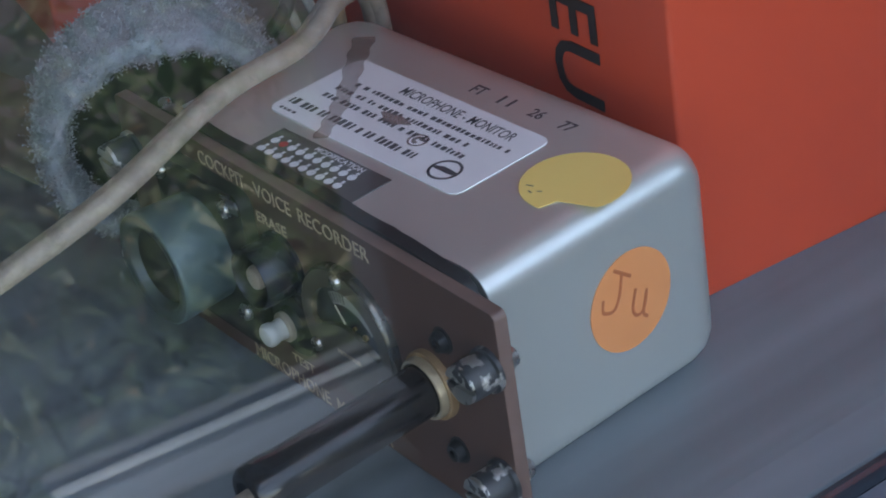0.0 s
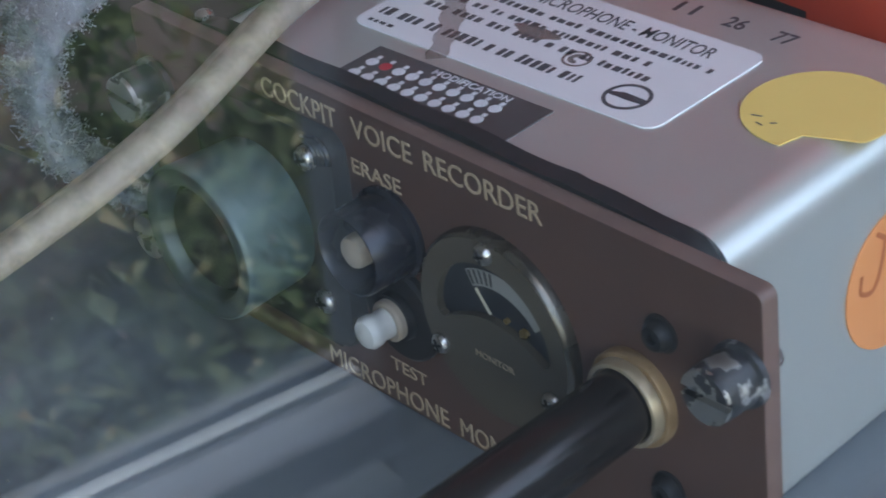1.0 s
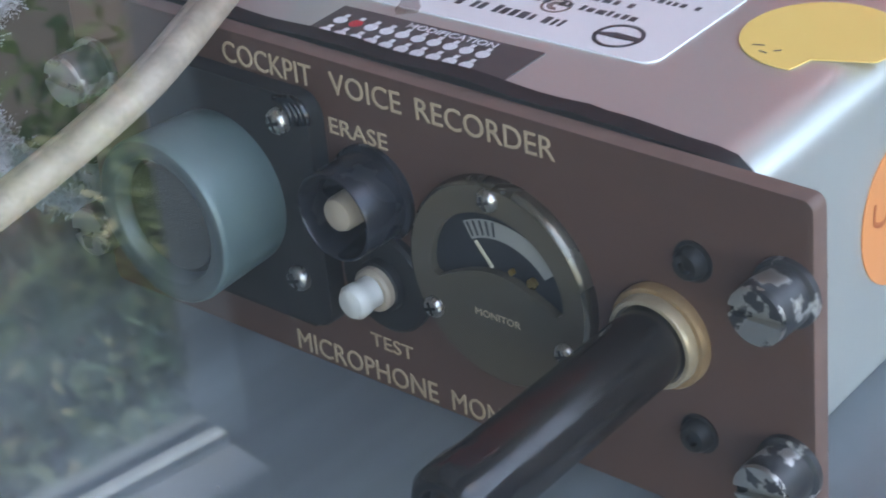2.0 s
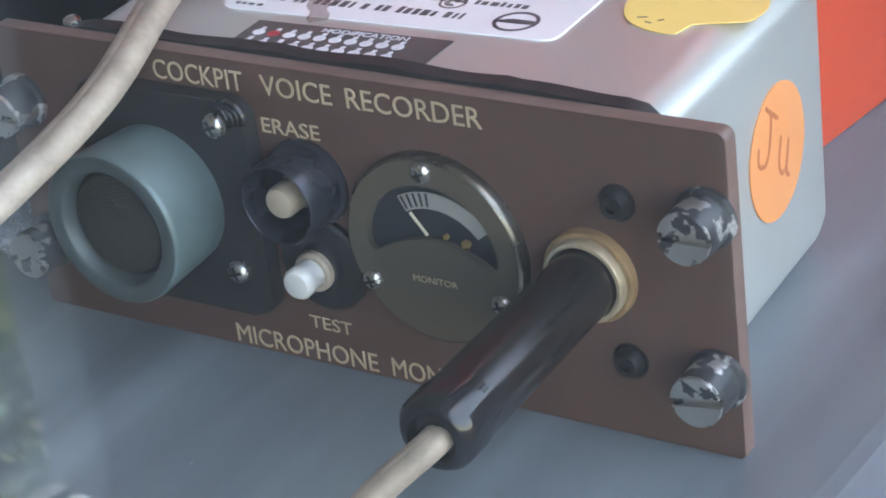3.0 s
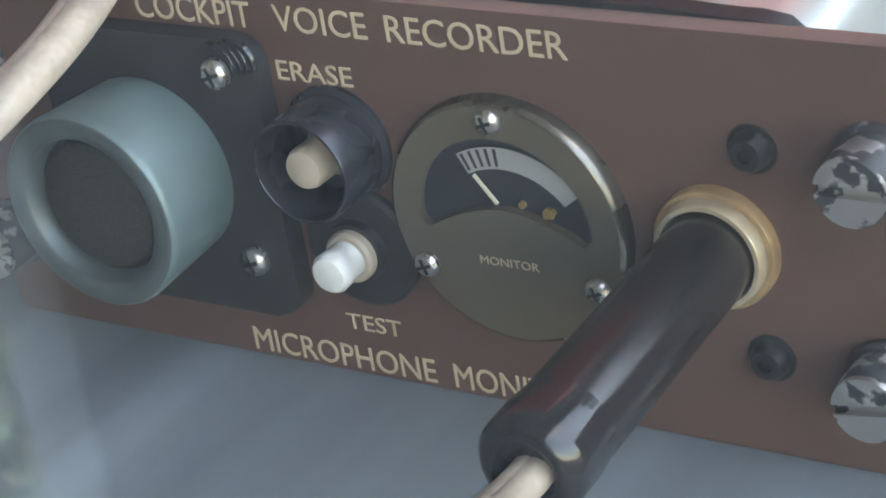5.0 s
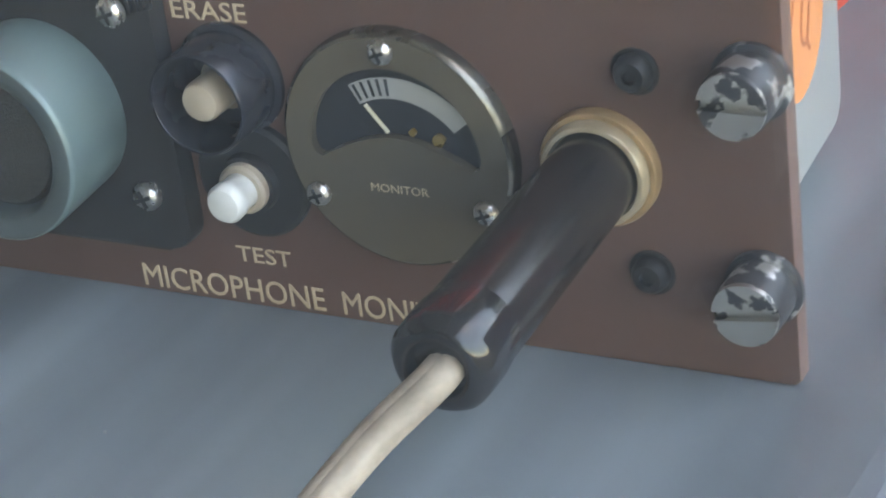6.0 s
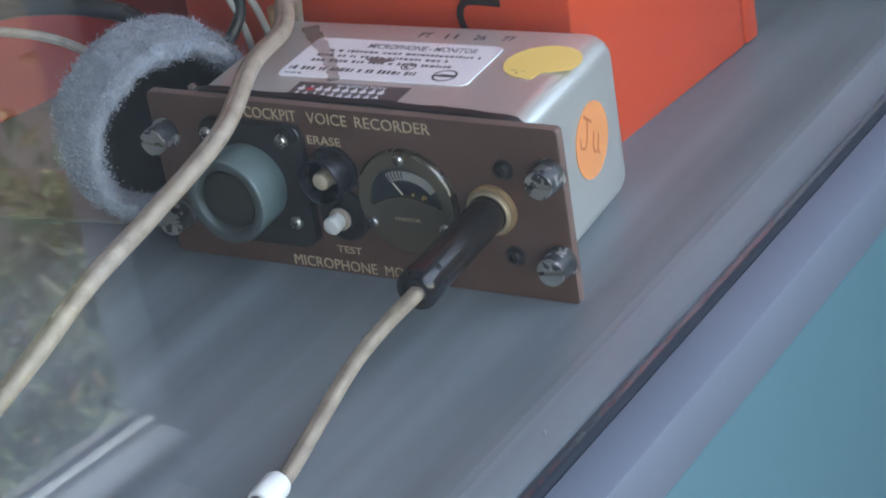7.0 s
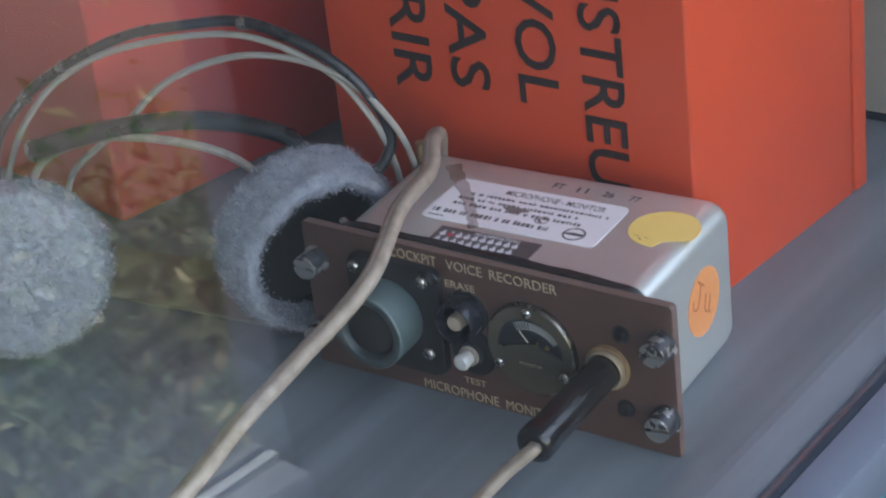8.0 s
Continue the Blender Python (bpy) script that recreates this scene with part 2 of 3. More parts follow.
M_BARK = material("bark", (0.11, 0.08, 0.055), rough=0.9, fine=90, broad=12)
M_GLASS = glass("case_glass", 0.004)


# ---------------------------------------------------------------- builders
def part(name, bm, mat, parent=None, label="", smooth=True, mats=()):
    bmesh.ops.recalc_face_normals(bm, faces=bm.faces[:])
    me = bpy.data.meshes.new(name)
    bm.to_mesh(me)
    bm.free()
    for mm in (mat, *mats):
        me.materials.append(mm)
    if smooth:
        me.shade_smooth()
        me.set_sharp_from_angle(angle=radians(38))
    ob = new(name, me)
    ob.parent = parent
    if label:
        ob["label"] = label
    return ob


def thing(name, label, category, at=(0, 0, 0), group="", kind=""):
    ob = new(name)
    ob.empty_display_size = 0.01
    ob.location = at
    return tagged(ob, label, category, group, kind)


def box(bm, x0, x1, y0, y1, z0, z1, bevel=0.0, seg=2, m=None):
    vs = [bm.verts.new(p) for p in ((x0, y0, z0), (x1, y0, z0), (x1, y1, z0), (x0, y1, z0), (x0, y0, z1), (x1, y0, z1), (x1, y1, z1), (x0, y1, z1))]
    fs = [bm.faces.new([vs[i] for i in f]) for f in ((0, 3, 2, 1), (4, 5, 6, 7), (0, 1, 5, 4), (1, 2, 6, 5), (2, 3, 7, 6), (3, 0, 4, 7))]
    out = vs
    if bevel:
        es = list({e for f in fs for e in f.edges})
        r = bmesh.ops.bevel(bm, geom=es, offset=bevel, segments=seg, profile=0.5, affect="EDGES")
        out = list({v for f in r["faces"] for v in f.verts} | {v for v in vs if v.is_valid})
    if m is not None:
        bmesh.ops.transform(bm, matrix=m, verts=out)
    return bm


def lathe(bm, profile, m, seg=40, caps=True):
    """Turn (radius, height) pairs about the local z axis."""
    rings = []
    for r, h in profile:
        if r < 1e-7:
            rings.append([bm.verts.new(m @ Vector((0, 0, h)))])
        else:
            rings.append([bm.verts.new(m @ Vector((r * math.cos(2 * math.pi * i / seg), r * math.sin(2 * math.pi * i / seg), h))) for i in range(seg)])
    for a, b in zip(rings, rings[1:]):
        for i in range(seg):
            j = (i + 1) % seg
            q = [a[i % len(a)], a[j % len(a)], b[j % len(b)], b[i % len(b)]]
            q = [v for k, v in enumerate(q) if v not in q[:k]]
            if len(q) > 2:
                bm.faces.new(q)
    return bm


def smooth_path(pts, n=10):
    """Catmull-Rom curve through the points."""
    ps = [Vector(p) for p in pts]
    ps = [ps[0] * 2 - ps[1]] + ps + [ps[-1] * 2 - ps[-2]]
    out = []
    for i in range(1, len(ps) - 2):
        for k in range(n):
            t = k / n
            a, b, c, d = ps[i - 1:i + 3]
            out.append(0.5 * ((2 * b) + (c - a) * t + (2 * a - 5 * b + 4 * c - d) * t * t + (3 * b - a - 3 * c + d) * t ** 3))
    return out + [ps[-2]]


def tube(bm, pts, r, seg=10, flat=1.0, up=(0, 0, 1)):
    """A round or flattened cord along the points; r is a number or a function of 0..1."""
    pts = [Vector(p) for p in pts]
    prev = Vector(up)
    rings = []
    for i, p in enumerate(pts):
        t = (pts[min(i + 1, len(pts) - 1)] - pts[max(i - 1, 0)]).normalized()
        nrm = (prev - t * prev.dot(t)).normalized()
        prev = nrm
        bi = t.cross(nrm)
        rr = r(i / (len(pts) - 1)) if callable(r) else r
        rings.append([bm.verts.new(p + rr * (flat * math.cos(2 * math.pi * k / seg) * nrm + math.sin(2 * math.pi * k / seg) * bi)) for k in range(seg)])
    for a, b in zip(rings, rings[1:]):
        for k in range(seg):
            bm.faces.new([a[k], a[(k + 1) % seg], b[(k + 1) % seg], b[k]])
    bm.faces.new(rings[0][::-1])
    bm.faces.new(rings[-1])
    return bm


def slab(bm, outline, m, h):
    """A flat piece of the outline (x, y), h thick, lying on the local plane z = 0."""
    lo = [bm.verts.new(m @ Vector((x, y, 0))) for x, y in outline]
    hi = [bm.verts.new(m @ Vector((x, y, h))) for x, y in outline]
    bm.faces.new(lo[::-1])
    bm.faces.new(hi)
    n = len(lo)
    for i in range(n):
        bm.faces.new([lo[i], lo[(i + 1) % n], hi[(i + 1) % n], hi[i]])
    return bm


def disc_outline(rx, ry=None, n=40, a0=0.0, a1=2 * math.pi):
    ry = ry or rx
    full = abs(a1 - a0 - 2 * math.pi) < 1e-6
    return [(rx * math.cos(a0 + (a1 - a0) * i / (n if full else n - 1)), ry * math.sin(a0 + (a1 - a0) * i / (n if full else n - 1))) for i in range(n)]


def arc_band(r0, r1, a0, a1, n=20):
    out = disc_outline(r1, n=n, a0=radians(a0), a1=radians(a1))
    return out + disc_outline(r0, n=n, a0=radians(a1), a1=radians(a0))


def writing(name, words, width, height, m, mat, parent, depth=0.00015, bold=0.0, label=""):
    """Raised or printed words fitted to width by height, lower left corner at the origin of m."""
    cu = bpy.data.curves.new(name, "FONT")
    cu.body, cu.extrude, cu.offset, cu.resolution_u = words, 0.01, bold, 3
    tmp = new("tmp_text", cu)
    dg = bpy.context.evaluated_depsgraph_get()
    me = bpy.data.meshes.new_from_object(tmp.evaluated_get(dg))
    bpy.data.objects.remove(tmp)
    co = np.empty(len(me.vertices) * 3)
    me.vertices.foreach_get("co", co)
    co = co.reshape(-1, 3)
    lo, hi = co.min(0), co.max(0)
    co = (co - lo) / (hi - lo) * np.array([width, height, depth])
    me.vertices.foreach_set("co", co.ravel())
    me.materials.clear()
    me.materials.append(mat)
    me.update()
    ob = new(name, me)
    ob.parent = parent
    ob.matrix_basis = m
    if label:
        ob["label"] = label
    return ob


def front(x, z, y=0.0):
    """Local z points out of the face plate, local y up."""
    return pose(x, y, z, 90)


# ---------------------------------------------------------------- setting
SLOPE = math.degrees(math.atan(-0.032))
GROOVE = pose(0.1072, 0, 0, 0, 0, SLOPE)          # local y runs along the glass
bm = box(bmesh.new(), -0.62, -0.0033, -0.9, 0.75, -0.03, 0.0, 0.0008)
shelf = part("shelf", bm, M_SHELF)
shelf.matrix_basis = GROOVE
tagged(shelf, "smooth blue-grey laminate shelf inside the display case", "shelf", kind="structure")
bm = tube(bmesh.new(), [(0, -0.9 + 1.65 * i / 40, -0.0014) for i in range(41)], 0.0033, 14, 0.4)
box(bm, -0.0030, 0.0030, -0.9, 0.75, -0.02, -0.002)
gasket = part("gasket", bm, M_GASKET)
gasket.matrix_basis = GROOVE
tagged(gasket, "black rubber strip sealing the glass to the shelf", "gasket", kind="structure")
bm = box(bmesh.new(), 0.0033, 0.0197, -0.9, 0.75, -0.02, -0.0006, 0.0012)
trim = part("trim", bm, M_TRIM)
trim.matrix_basis = GROOVE
tagged(trim, "grey laminate edge strip outside the glass", "trim", kind="structure")
bm = box(bmesh.new(), 0.0060, 0.0190, -0.9, 0.75, -0.9, -0.0203, 0.001)
case_front = part("case_front", bm, M_LEDGE)
case_front.matrix_basis = GROOVE
tagged(case_front, "teal painted outer face of the display case below the glass", "case panel", kind="structure")
bm = box(bmesh.new(), -0.0008, 0.0008, -0.9, 0.75, 0.0, 0.8)
pane = part("glass_pane", bm, M_GLASS, smooth=False)
pane.matrix_basis = GROOVE
pane.visible_shadow = False
tagged(pane, "clear slightly hazy glass side of the display case", "glass pane", kind="structure")


def slab_wall(name, x0, x1, y0, y1, z0, z1, mat, label):
    ob = part(name, box(bmesh.new(), x0, x1, y0, y1, z0, z1), mat, smooth=False)
    return tagged(ob, label, name.split("_")[0], kind="structure")


slab_wall("floor", -1.3, 1.2, -1.9, 1.6, -0.95, -0.9, M_FLOOR, "dull grey tiled floor of the room")
# unseen ceiling and walls, added so daylight enters on the window side only
slab_wall("ceiling", -1.3, 0.76, -1.9, 1.6, 1.3, 1.35, M_CEIL, "added white ceiling, out of view, keeping the sun off the case")
slab_wall("wall_west", -1.35, -1.3, -1.9, 1.6, -0.9, 1.3, M_WALL, "added plain wall behind the case, out of view")
slab_wall("wall_north", -1.3, 0.75, 1.6, 1.65, -0.9, 1.3, M_WALL, "added plain wall at the end of the room, out of view")
slab_wall("wall_south", -1.3, 0.75, -1.95, -1.9, -0.9, 1.3, M_WALL, "added plain wall at the end of the room, out of view")
slab_wall("cabinet_base", -0.6, 0.07, -0.85, 0.7, -0.9, -0.03, M_WALL, "painted base of the display case")

# back panel of the display case, with a dark joint along the shelf
slab_wall("panel_back", -0.60, 0.098, 0.249, 0.258, 0.003, 0.75, M_PANEL, "dull beige-grey back panel of the display case")
slab_wall("joint_back", -0.60, 0.098, 0.2475, 0.258, 0.0002, 0.0029, M_GASKET, "dark joint between shelf and back panel")

# the open window side: low sill with two rails, a post, and the garden beyond
OUT = pose(0.4997, 0, 0, 0, 0, 4.57)
bm = box(bmesh.new(), -0.024, -0.002, 0.012, 0.152, -0.225, -0.207, 0.002)
sill = part("window_sill", bm, M_SILL)
sill.matrix_basis = OUT
tagged(sill, "pale painted window sill", "sill", kind="structure")
for dx, w, mat in ((0.0, 0.0036, M_RAIL), (0.0115, 0.0045, M_PILLAR)):
    rail = part("window_rail", box(bmesh.new(), dx, dx + w, 0.012, 0.152, -0.212, -0.2045, 0.0008), mat)
    rail.matrix_basis = OUT
    tagged(rail, "slim pale window rail above the sill", "rail", kind="structure")
# panel where the reflected foliage ends; its tone lends the glass a bluish veil
bm = box(bmesh.new(), -0.005, 0.03, 0.157, 1.5, -0.9, 0.2, 0.004)
plinth = part("plinth", bm, M_PILLAR)
plinth.matrix_basis = OUT
tagged(plinth, "blue-grey panel beside the window sill, toned to veil the glass in reflection", "plinth", kind="structure")
# made-up pale ledge, a reflector for the bluish glow low in the pane
bm = box(bmesh.new(), -0.045, 0.02, -1.7, 0.0, -0.232, -0.215, 0.002)
ledge = part("glow_ledge", bm, M_RAIL)
ledge.matrix_basis = OUT
tagged(ledge, "added pale ledge meant to reflect as a bluish glow in the glass", "ledge", kind="structure")
bm = box(bmesh.new(), -0.02, 0.02, -1.7, 0.152, -0.9, -0.24)
low_wall = part("wall_east", bm, M_WALL)
low_wall.matrix_basis = OUT
tagged(low_wall, "low painted wall below the window sill", "wall", kind="structure")
bm = bmesh.new()
n = 40
vs = [[bm.verts.new((60 * (2 * i / n - 1) ** 3, 60 * (2 * j / n - 1) ** 3, -1.0 + 0.06 * noise.noise((i * 0.7, j * 0.7, 0)))) for j in range(n + 1)] for i in range(n + 1)]
for i in range(n):
    for j in range(n):
        bm.faces.new([vs[i][j], vs[i + 1][j], vs[i + 1][j + 1], vs[i][j + 1]])
tagged(part("ground", bm, M_EARTH), "bare earth and grass of the garden outside", "ground", kind="structure")


def shrub(at, size, leaves, seed):
    rnd = random.Random(seed)
    ob = thing("shrub", "dense green garden shrub with a few dry leaves outside", "shrub", at, "garden shrubs")
    bm = bmesh.new()
    tips = []
    for k in range(9):
        a, tilt = rnd.uniform(0, 6.28), rnd.uniform(0.1, 0.5)
        d = Vector((math.cos(a) * tilt, math.sin(a) * tilt, 1)).normalized()
        pts = [Vector((0, 0, 0)) + d * size * 0.95 * t + Vector((rnd.gauss(0, 0.015), rnd.gauss(0, 0.015), 0)) for t in (0, 0.25, 0.5, 0.75, 1)]
        tube(bm, pts, lambda u: 0.011 * (1 - 0.8 * u), 6)
        tips += pts[1:]
    part("trunk", bm, M_BARK, ob)
    bm = bmesh.new()
    for k in range(leaves):
        c = rnd.choice(tips) + Vector((rnd.gauss(0, size * 0.16), rnd.gauss(0, size * 0.16), rnd.gauss(0, size * 0.13)))
        if at[0] + c.x < 0.62:
            continue
        m = Matrix.Translation(c) @ Euler((rnd.gauss(0, 0.8), rnd.gauss(0, 0.8), rnd.uniform(0, 6.28))).to_matrix().to_4x4()
        s = rnd.uniform(0.007, 0.017)
        q = [bm.verts.new(m @ Vector(p)) for p in ((-s, 0, 0), (0, -0.42 * s, 0.1 * s), (s, 0, -0.1 * s), (0, 0.42 * s, 0.1 * s))]
        f = bm.faces.new(q)
        f.material_index = 1 if rnd.random() < 0.03 else 0
    part("crown", bm, M_LEAF, ob, smooth=False, mats=(M_LEAF_DRY,))
    return ob


for k, (sx, sy, s) in enumerate(((1.1, -1.0, 0.56), (1.0, -0.55, 0.54), (1.05, -0.12, 0.56), (1.02, 0.30, 0.57), (1.1, 0.72, 0.50))):
    shrub((sx, sy, -1.0), s, 24000 if sx < 1.3 else 6000, 20 + k)

# thin board on the shelf under the headset
bm = box(bmesh.new(), -0.36, 0, 0, 0.035, 0, 0.0012, 0.0003)
board = part("display_board", bm, M_BOARD)
board.matrix_basis = pose(-0.062, 0.0155, 0.0002, 0, 0, 7)
tagged(board, "thin brown stained board lying on the grey shelf", "board")


# ---------------------------------------------------------------- red recorder boxes
def block(name, corners, z0, z1, mat, bevel, parent):
    bm = bmesh.new()
    lo = [bm.verts.new((x, y, z0)) for x, y in corners]
    hi = [bm.verts.new((x, y, z1)) for x, y in corners]
    bm.faces.new(lo[::-1])
    bm.faces.new(hi)
    for i in range(4):
        bm.faces.new([lo[i], lo[(i + 1) % 4], hi[(i + 1) % 4], hi[i]])
    bmesh.ops.bevel(bm, geom=bm.edges[:], offset=bevel, segments=3, profile=0.5, affect="EDGES")
    return part(name, bm, mat, parent)


flight_box = thing("flight_recorder_box", "orange-red painted metal flight recorder box with black stencilled words", "recorder box", (0.036, 0.083, 0))
block("body", ((0, 0), (-0.158, 0.005), (-0.1475, 0.1085), (0.0115, 0.1035)), 0.0, 0.226, M_RED, 0.0012, flight_box)
block("seam", ((0.0105, 0.1034), (-0.146, 0.1083), (-0.146, 0.1100), (0.0105, 0.1050)), 0.001, 0.225, M_LETTER, 0.0002, flight_box)
block("rear_cover", ((0.0118, 0.1049), (-0.1474, 0.1099), (-0.1465, 0.118), (0.0128, 0.1135)), 0.0, 0.2263, M_RED, 0.0012, flight_box)["label"] = "orange-red rear cover with a dark seam"
FACE = pose(0, 0, 0, 0, 0, -1.81) @ pose(0, -0.0003, 0, 90)
for words, s, z_end, length in (("ENREGISTREUR", 0.043, 0.0265, 0.173), ("DE VOL", 0.0705, 0.071, 0.09), ("NE PAS", 0.1005, 0.072, 0.092), ("OUVRIR", 0.1265, 0.067, 0.099)):
    writing("stencilled_words", words, length, 0.0175, FACE @ pose(-s, z_end + length, 0, 0, 0, -90), M_LETTER, flight_box, 0.0003, 0.008, "black stencilled words")

old_box = thing("recorder_box", "faded red painted metal box standing on the shelf", "recorder box", (-0.211, 0.051, 0))
block("body", ((0, 0), (0.038, 0.148), (-0.162, 0.188), (-0.2, 0.04)), 0.0, 0.22, M_RED_OLD, 0.0015, old_box)

# ---------------------------------------------------------------- cockpit voice recorder unit
unit = thing("cockpit_voice_recorder", "brown-faced cockpit voice recorder control unit with silver case on the shelf", "voice recorder")


def rounded_rect(x0, x1, z0, z1, r, seg=6):
    out = []
    for cx, cz, a in ((x1 - r, z1 - r, 0), (x0 + r, z1 - r, 90), (x0 + r, z0 + r, 180), (x1 - r, z0 + r, 270)):
        out += [(cx + r * math.cos(radians(a + 90 * k / seg)), cz + r * math.sin(radians(a + 90 * k / seg))) for k in range(seg + 1)]
    return out


# sheet-metal case: rounded along its length, softly rounded at the back
bm = bmesh.new()
rings = []
for y, inset in ((0.005, 0.0), (0.062, 0.0), (0.066, 0.0007), (0.069, 0.0022), (0.071, 0.005)):
    rings.append([bm.verts.new((x, y, z)) for x, z in rounded_rect(-0.0603 + inset, 0.0603 - inset, 0.0002 + inset, 0.056 - inset, 0.0075 - 0.3 * inset, 8)])
for a, b in zip(rings, rings[1:]):
    for i in range(len(a)):
        bm.faces.new([a[i], a[(i + 1) % len(a)], b[(i + 1) % len(a)], b[i]])
bm.faces.new(rings[-1])
bm.faces.new(rings[0][::-1])
case = part("case", bm, M_BODY, unit, "satin silver metal case")
case.matrix_basis = SKEW = pose(0, 0.006, 0, 0, 0, 3.5) @ pose(0, -0.006, 0)
# dark packing between case and plate, slightly wavy along the top
bm = bmesh.new()
wave = [(-0.0535 + 0.107 * i / 40, 0.0576 + 0.0003 * math.sin(i * 0.6) + (0.0004 if 14 < i < 33 else 0)) for i in range(41)]
slab(bm, [(-0.060, 0.001), (0.060, 0.001), (0.0608, 0.0500), (0.0597, 0.0545), (0.0570, 0.0568)] + wave[::-1] + [(-0.0570, 0.0568), (-0.0597, 0.0545), (-0.0608, 0.0500)], pose(0, 0.0066, 0, 90), 0.0034)
part("packing", bm, M_BLACK_MATT, unit, "black packing strip")
# face plate with clipped corners and a rubbed edge
c = 0.0017
outline = [(0.073 - 0.0008, 0), (0.073, 0.0008)]
for cx, cz, a in ((0.073 - c, 0.057 - c, 0), (-0.073 + c, 0.057 - c, 90), (-0.073 + c, c, 180)):
    outline += [(cx + c * math.cos(radians(a + 22.5 * k)), cz + c * math.sin(radians(a + 22.5 * k))) for k in range(5)]
bm = slab(bmesh.new(), outline, pose(0, 0.0032, 0, 90), 0.0032)
bmesh.ops.bevel(bm, geom=[e for e in bm.edges if abs(e.verts[0].co.y) < 1e-5 and abs(e.verts[1].co.y) < 1e-5], offset=0.0003, segments=2, profile=0.5, affect="EDGES")
for f in bm.faces:
    if abs(f.normal.y) < 0.9:
        f.material_index = 1
plate = part("face_plate", bm, M_PLATE, unit, "dark brown painted front plate", mats=(M_PLATE_EDGE,))

INK = 0.00012
for words, x0, x1, z0, z1 in (("COCKPIT", -0.0353, -0.0160, 0.0514, 0.0551), ("VOICE", -0.0122, 0.0022, 0.0514, 0.0551), ("RECORDER", 0.0052, 0.0312, 0.0514, 0.0551),
                              ("ERASE", -0.0133, -0.0014, 0.0444, 0.0472), ("TEST", -0.0098, -0.0008, 0.0072, 0.0097),
                              ("MICROPHONE", -0.0270, 0.0037, 0.0008, 0.0045), ("MONITOR", 0.0067, 0.0277, 0.0008, 0.0045)):
    writing("engraved_words", words, x1 - x0, z1 - z0, front(x0 - 0.0007, z0, -0.00002), M_INK, plate, INK, 0.0, "cream engraved capitals")


def phillips(at, r, parent, mat=M_STEEL, name="screw"):
    bm = lathe(bmesh.new(), [(r, 0), (r, r * 0.35), (r * 0.85, r * 0.62), (r * 0.5, r * 0.8), (0, r * 0.84)], at, 20)
    s = part(name, bm, mat, parent)
    bm = bmesh.new()
    h = r * 0.83
    for a in (0, 90):
        box(bm, -r * 0.62, r * 0.62, -r * 0.13, r * 0.13, h - r * 0.05, h + 0.00006, m=at @ pose(0, 0, 0, 0, 0, a + 20))
    part("cross_slot", bm, M_BLACK_MATT, s)
    return s


def dzus(x, z, turn):
    at = front(x, z)
    bm = lathe(bmesh.new(), [(0.0052, 0), (0.0052, 0.001), (0.0045, 0.0014), (0.0045, 0.0064), (0.0043, 0.0070)], at, 32)
    f = part("quarter_turn_fastener", bm, M_DZUS_SIDE, unit, "worn black and chrome slotted fastener")
    bm = bmesh.new()
    for s in (0, 180):
        half = [(0.0043 * math.cos(a), 0.0043 * math.sin(a)) for a in [radians(9 + 162 * k / 16) for k in range(17)]]
        slab(bm, half, at @ pose(0, 0, 0.0068, 0, 0, turn + s), 0.0011)
    lathe(bm, [(0.0042, 0.0066), (0, 0.0068)], at, 32)
    part("slotted_head", bm, M_DZUS, f)
    return f


for x, z, turn in ((0.0690, 0.0426, 0), (0.0690, 0.0143, 8), (-0.0683, 0.0428, -4), (-0.0683, 0.0143, 12)):
    dzus(x, z, turn)

# stud ends behind the plate, and a screw on the packing
for x, z in ((0.0690, 0.0426), (0.0690, 0.0143), (-0.0683, 0.0428), (-0.0683, 0.0143)):
    part("stud_end", lathe(bmesh.new(), [(0.003, 0), (0.003, 0.001), (0.0024, 0.002), (0.0022, 0.003), (0.0013, 0.0037), (0, 0.0039)], pose(x, 0.0032, z, -90), 20), M_STEEL, unit, "bright metal stud end")
part("screw", lathe(bmesh.new(), [(0.0017, 0), (0.0016, 0.0007), (0.001, 0.0012), (0, 0.0013)], pose(-0.0585, 0.0058, 0.0566), 16), M_STEEL, unit)

# black cap screws near the right edge
for z in (0.0425, 0.0142):
    at = front(0.0537, z)
    bm = lathe(bmesh.new(), [(0.0032, 0), (0.0032, 0.0002), (0.0026, 0.0003), (0.0025, 0.0013), (0.0019, 0.0022), (0.001, 0.0022), (0.0009, 0.0014), (0, 0.0014)], at, 24)
    part("cap_screw", bm, M_BLACK_MATT, unit, "black cap screw")

# loudspeaker / microphone housing on a black mounting plate
bm = slab(bmesh.new(), rounded_rect(-0.0525, -0.0152, 0.0095, 0.0508, 0.004), front(0, 0), 0.0035)
bmesh.ops.bevel(bm, geom=[e for e in bm.edges if all(abs(v.co.y + 0.0035) < 1e-5 for v in e.verts)], offset=0.0008, segments=2, profile=0.5, affect="EDGES")
mount = part("speaker_mount", bm, M_BLACK_MATT, unit, "black mounting plate")
for x, z in ((-0.0212, 0.0462), (-0.0212, 0.0182), (-0.0492, 0.0182), (-0.0492, 0.0462)):
    phillips(front(x, z, -0.0035), 0.0022, mount)
for k in range(4):
    bm = tube(bmesh.new(), [Vector((-0.0205 + 0.0011 * k, -0.0030, 0.0475 + 0.0003 * k)) + Vector((0.0031 * math.cos(a), -0.0015, 0.0031 * math.sin(a))) for a in [radians(-15 + 110 * i / 12) for i in range(13)]], 0.0005, 6)
    part("ridge", bm, M_BLACK, mount)
SP = front(-0.0360, 0.0306, -0.0035)
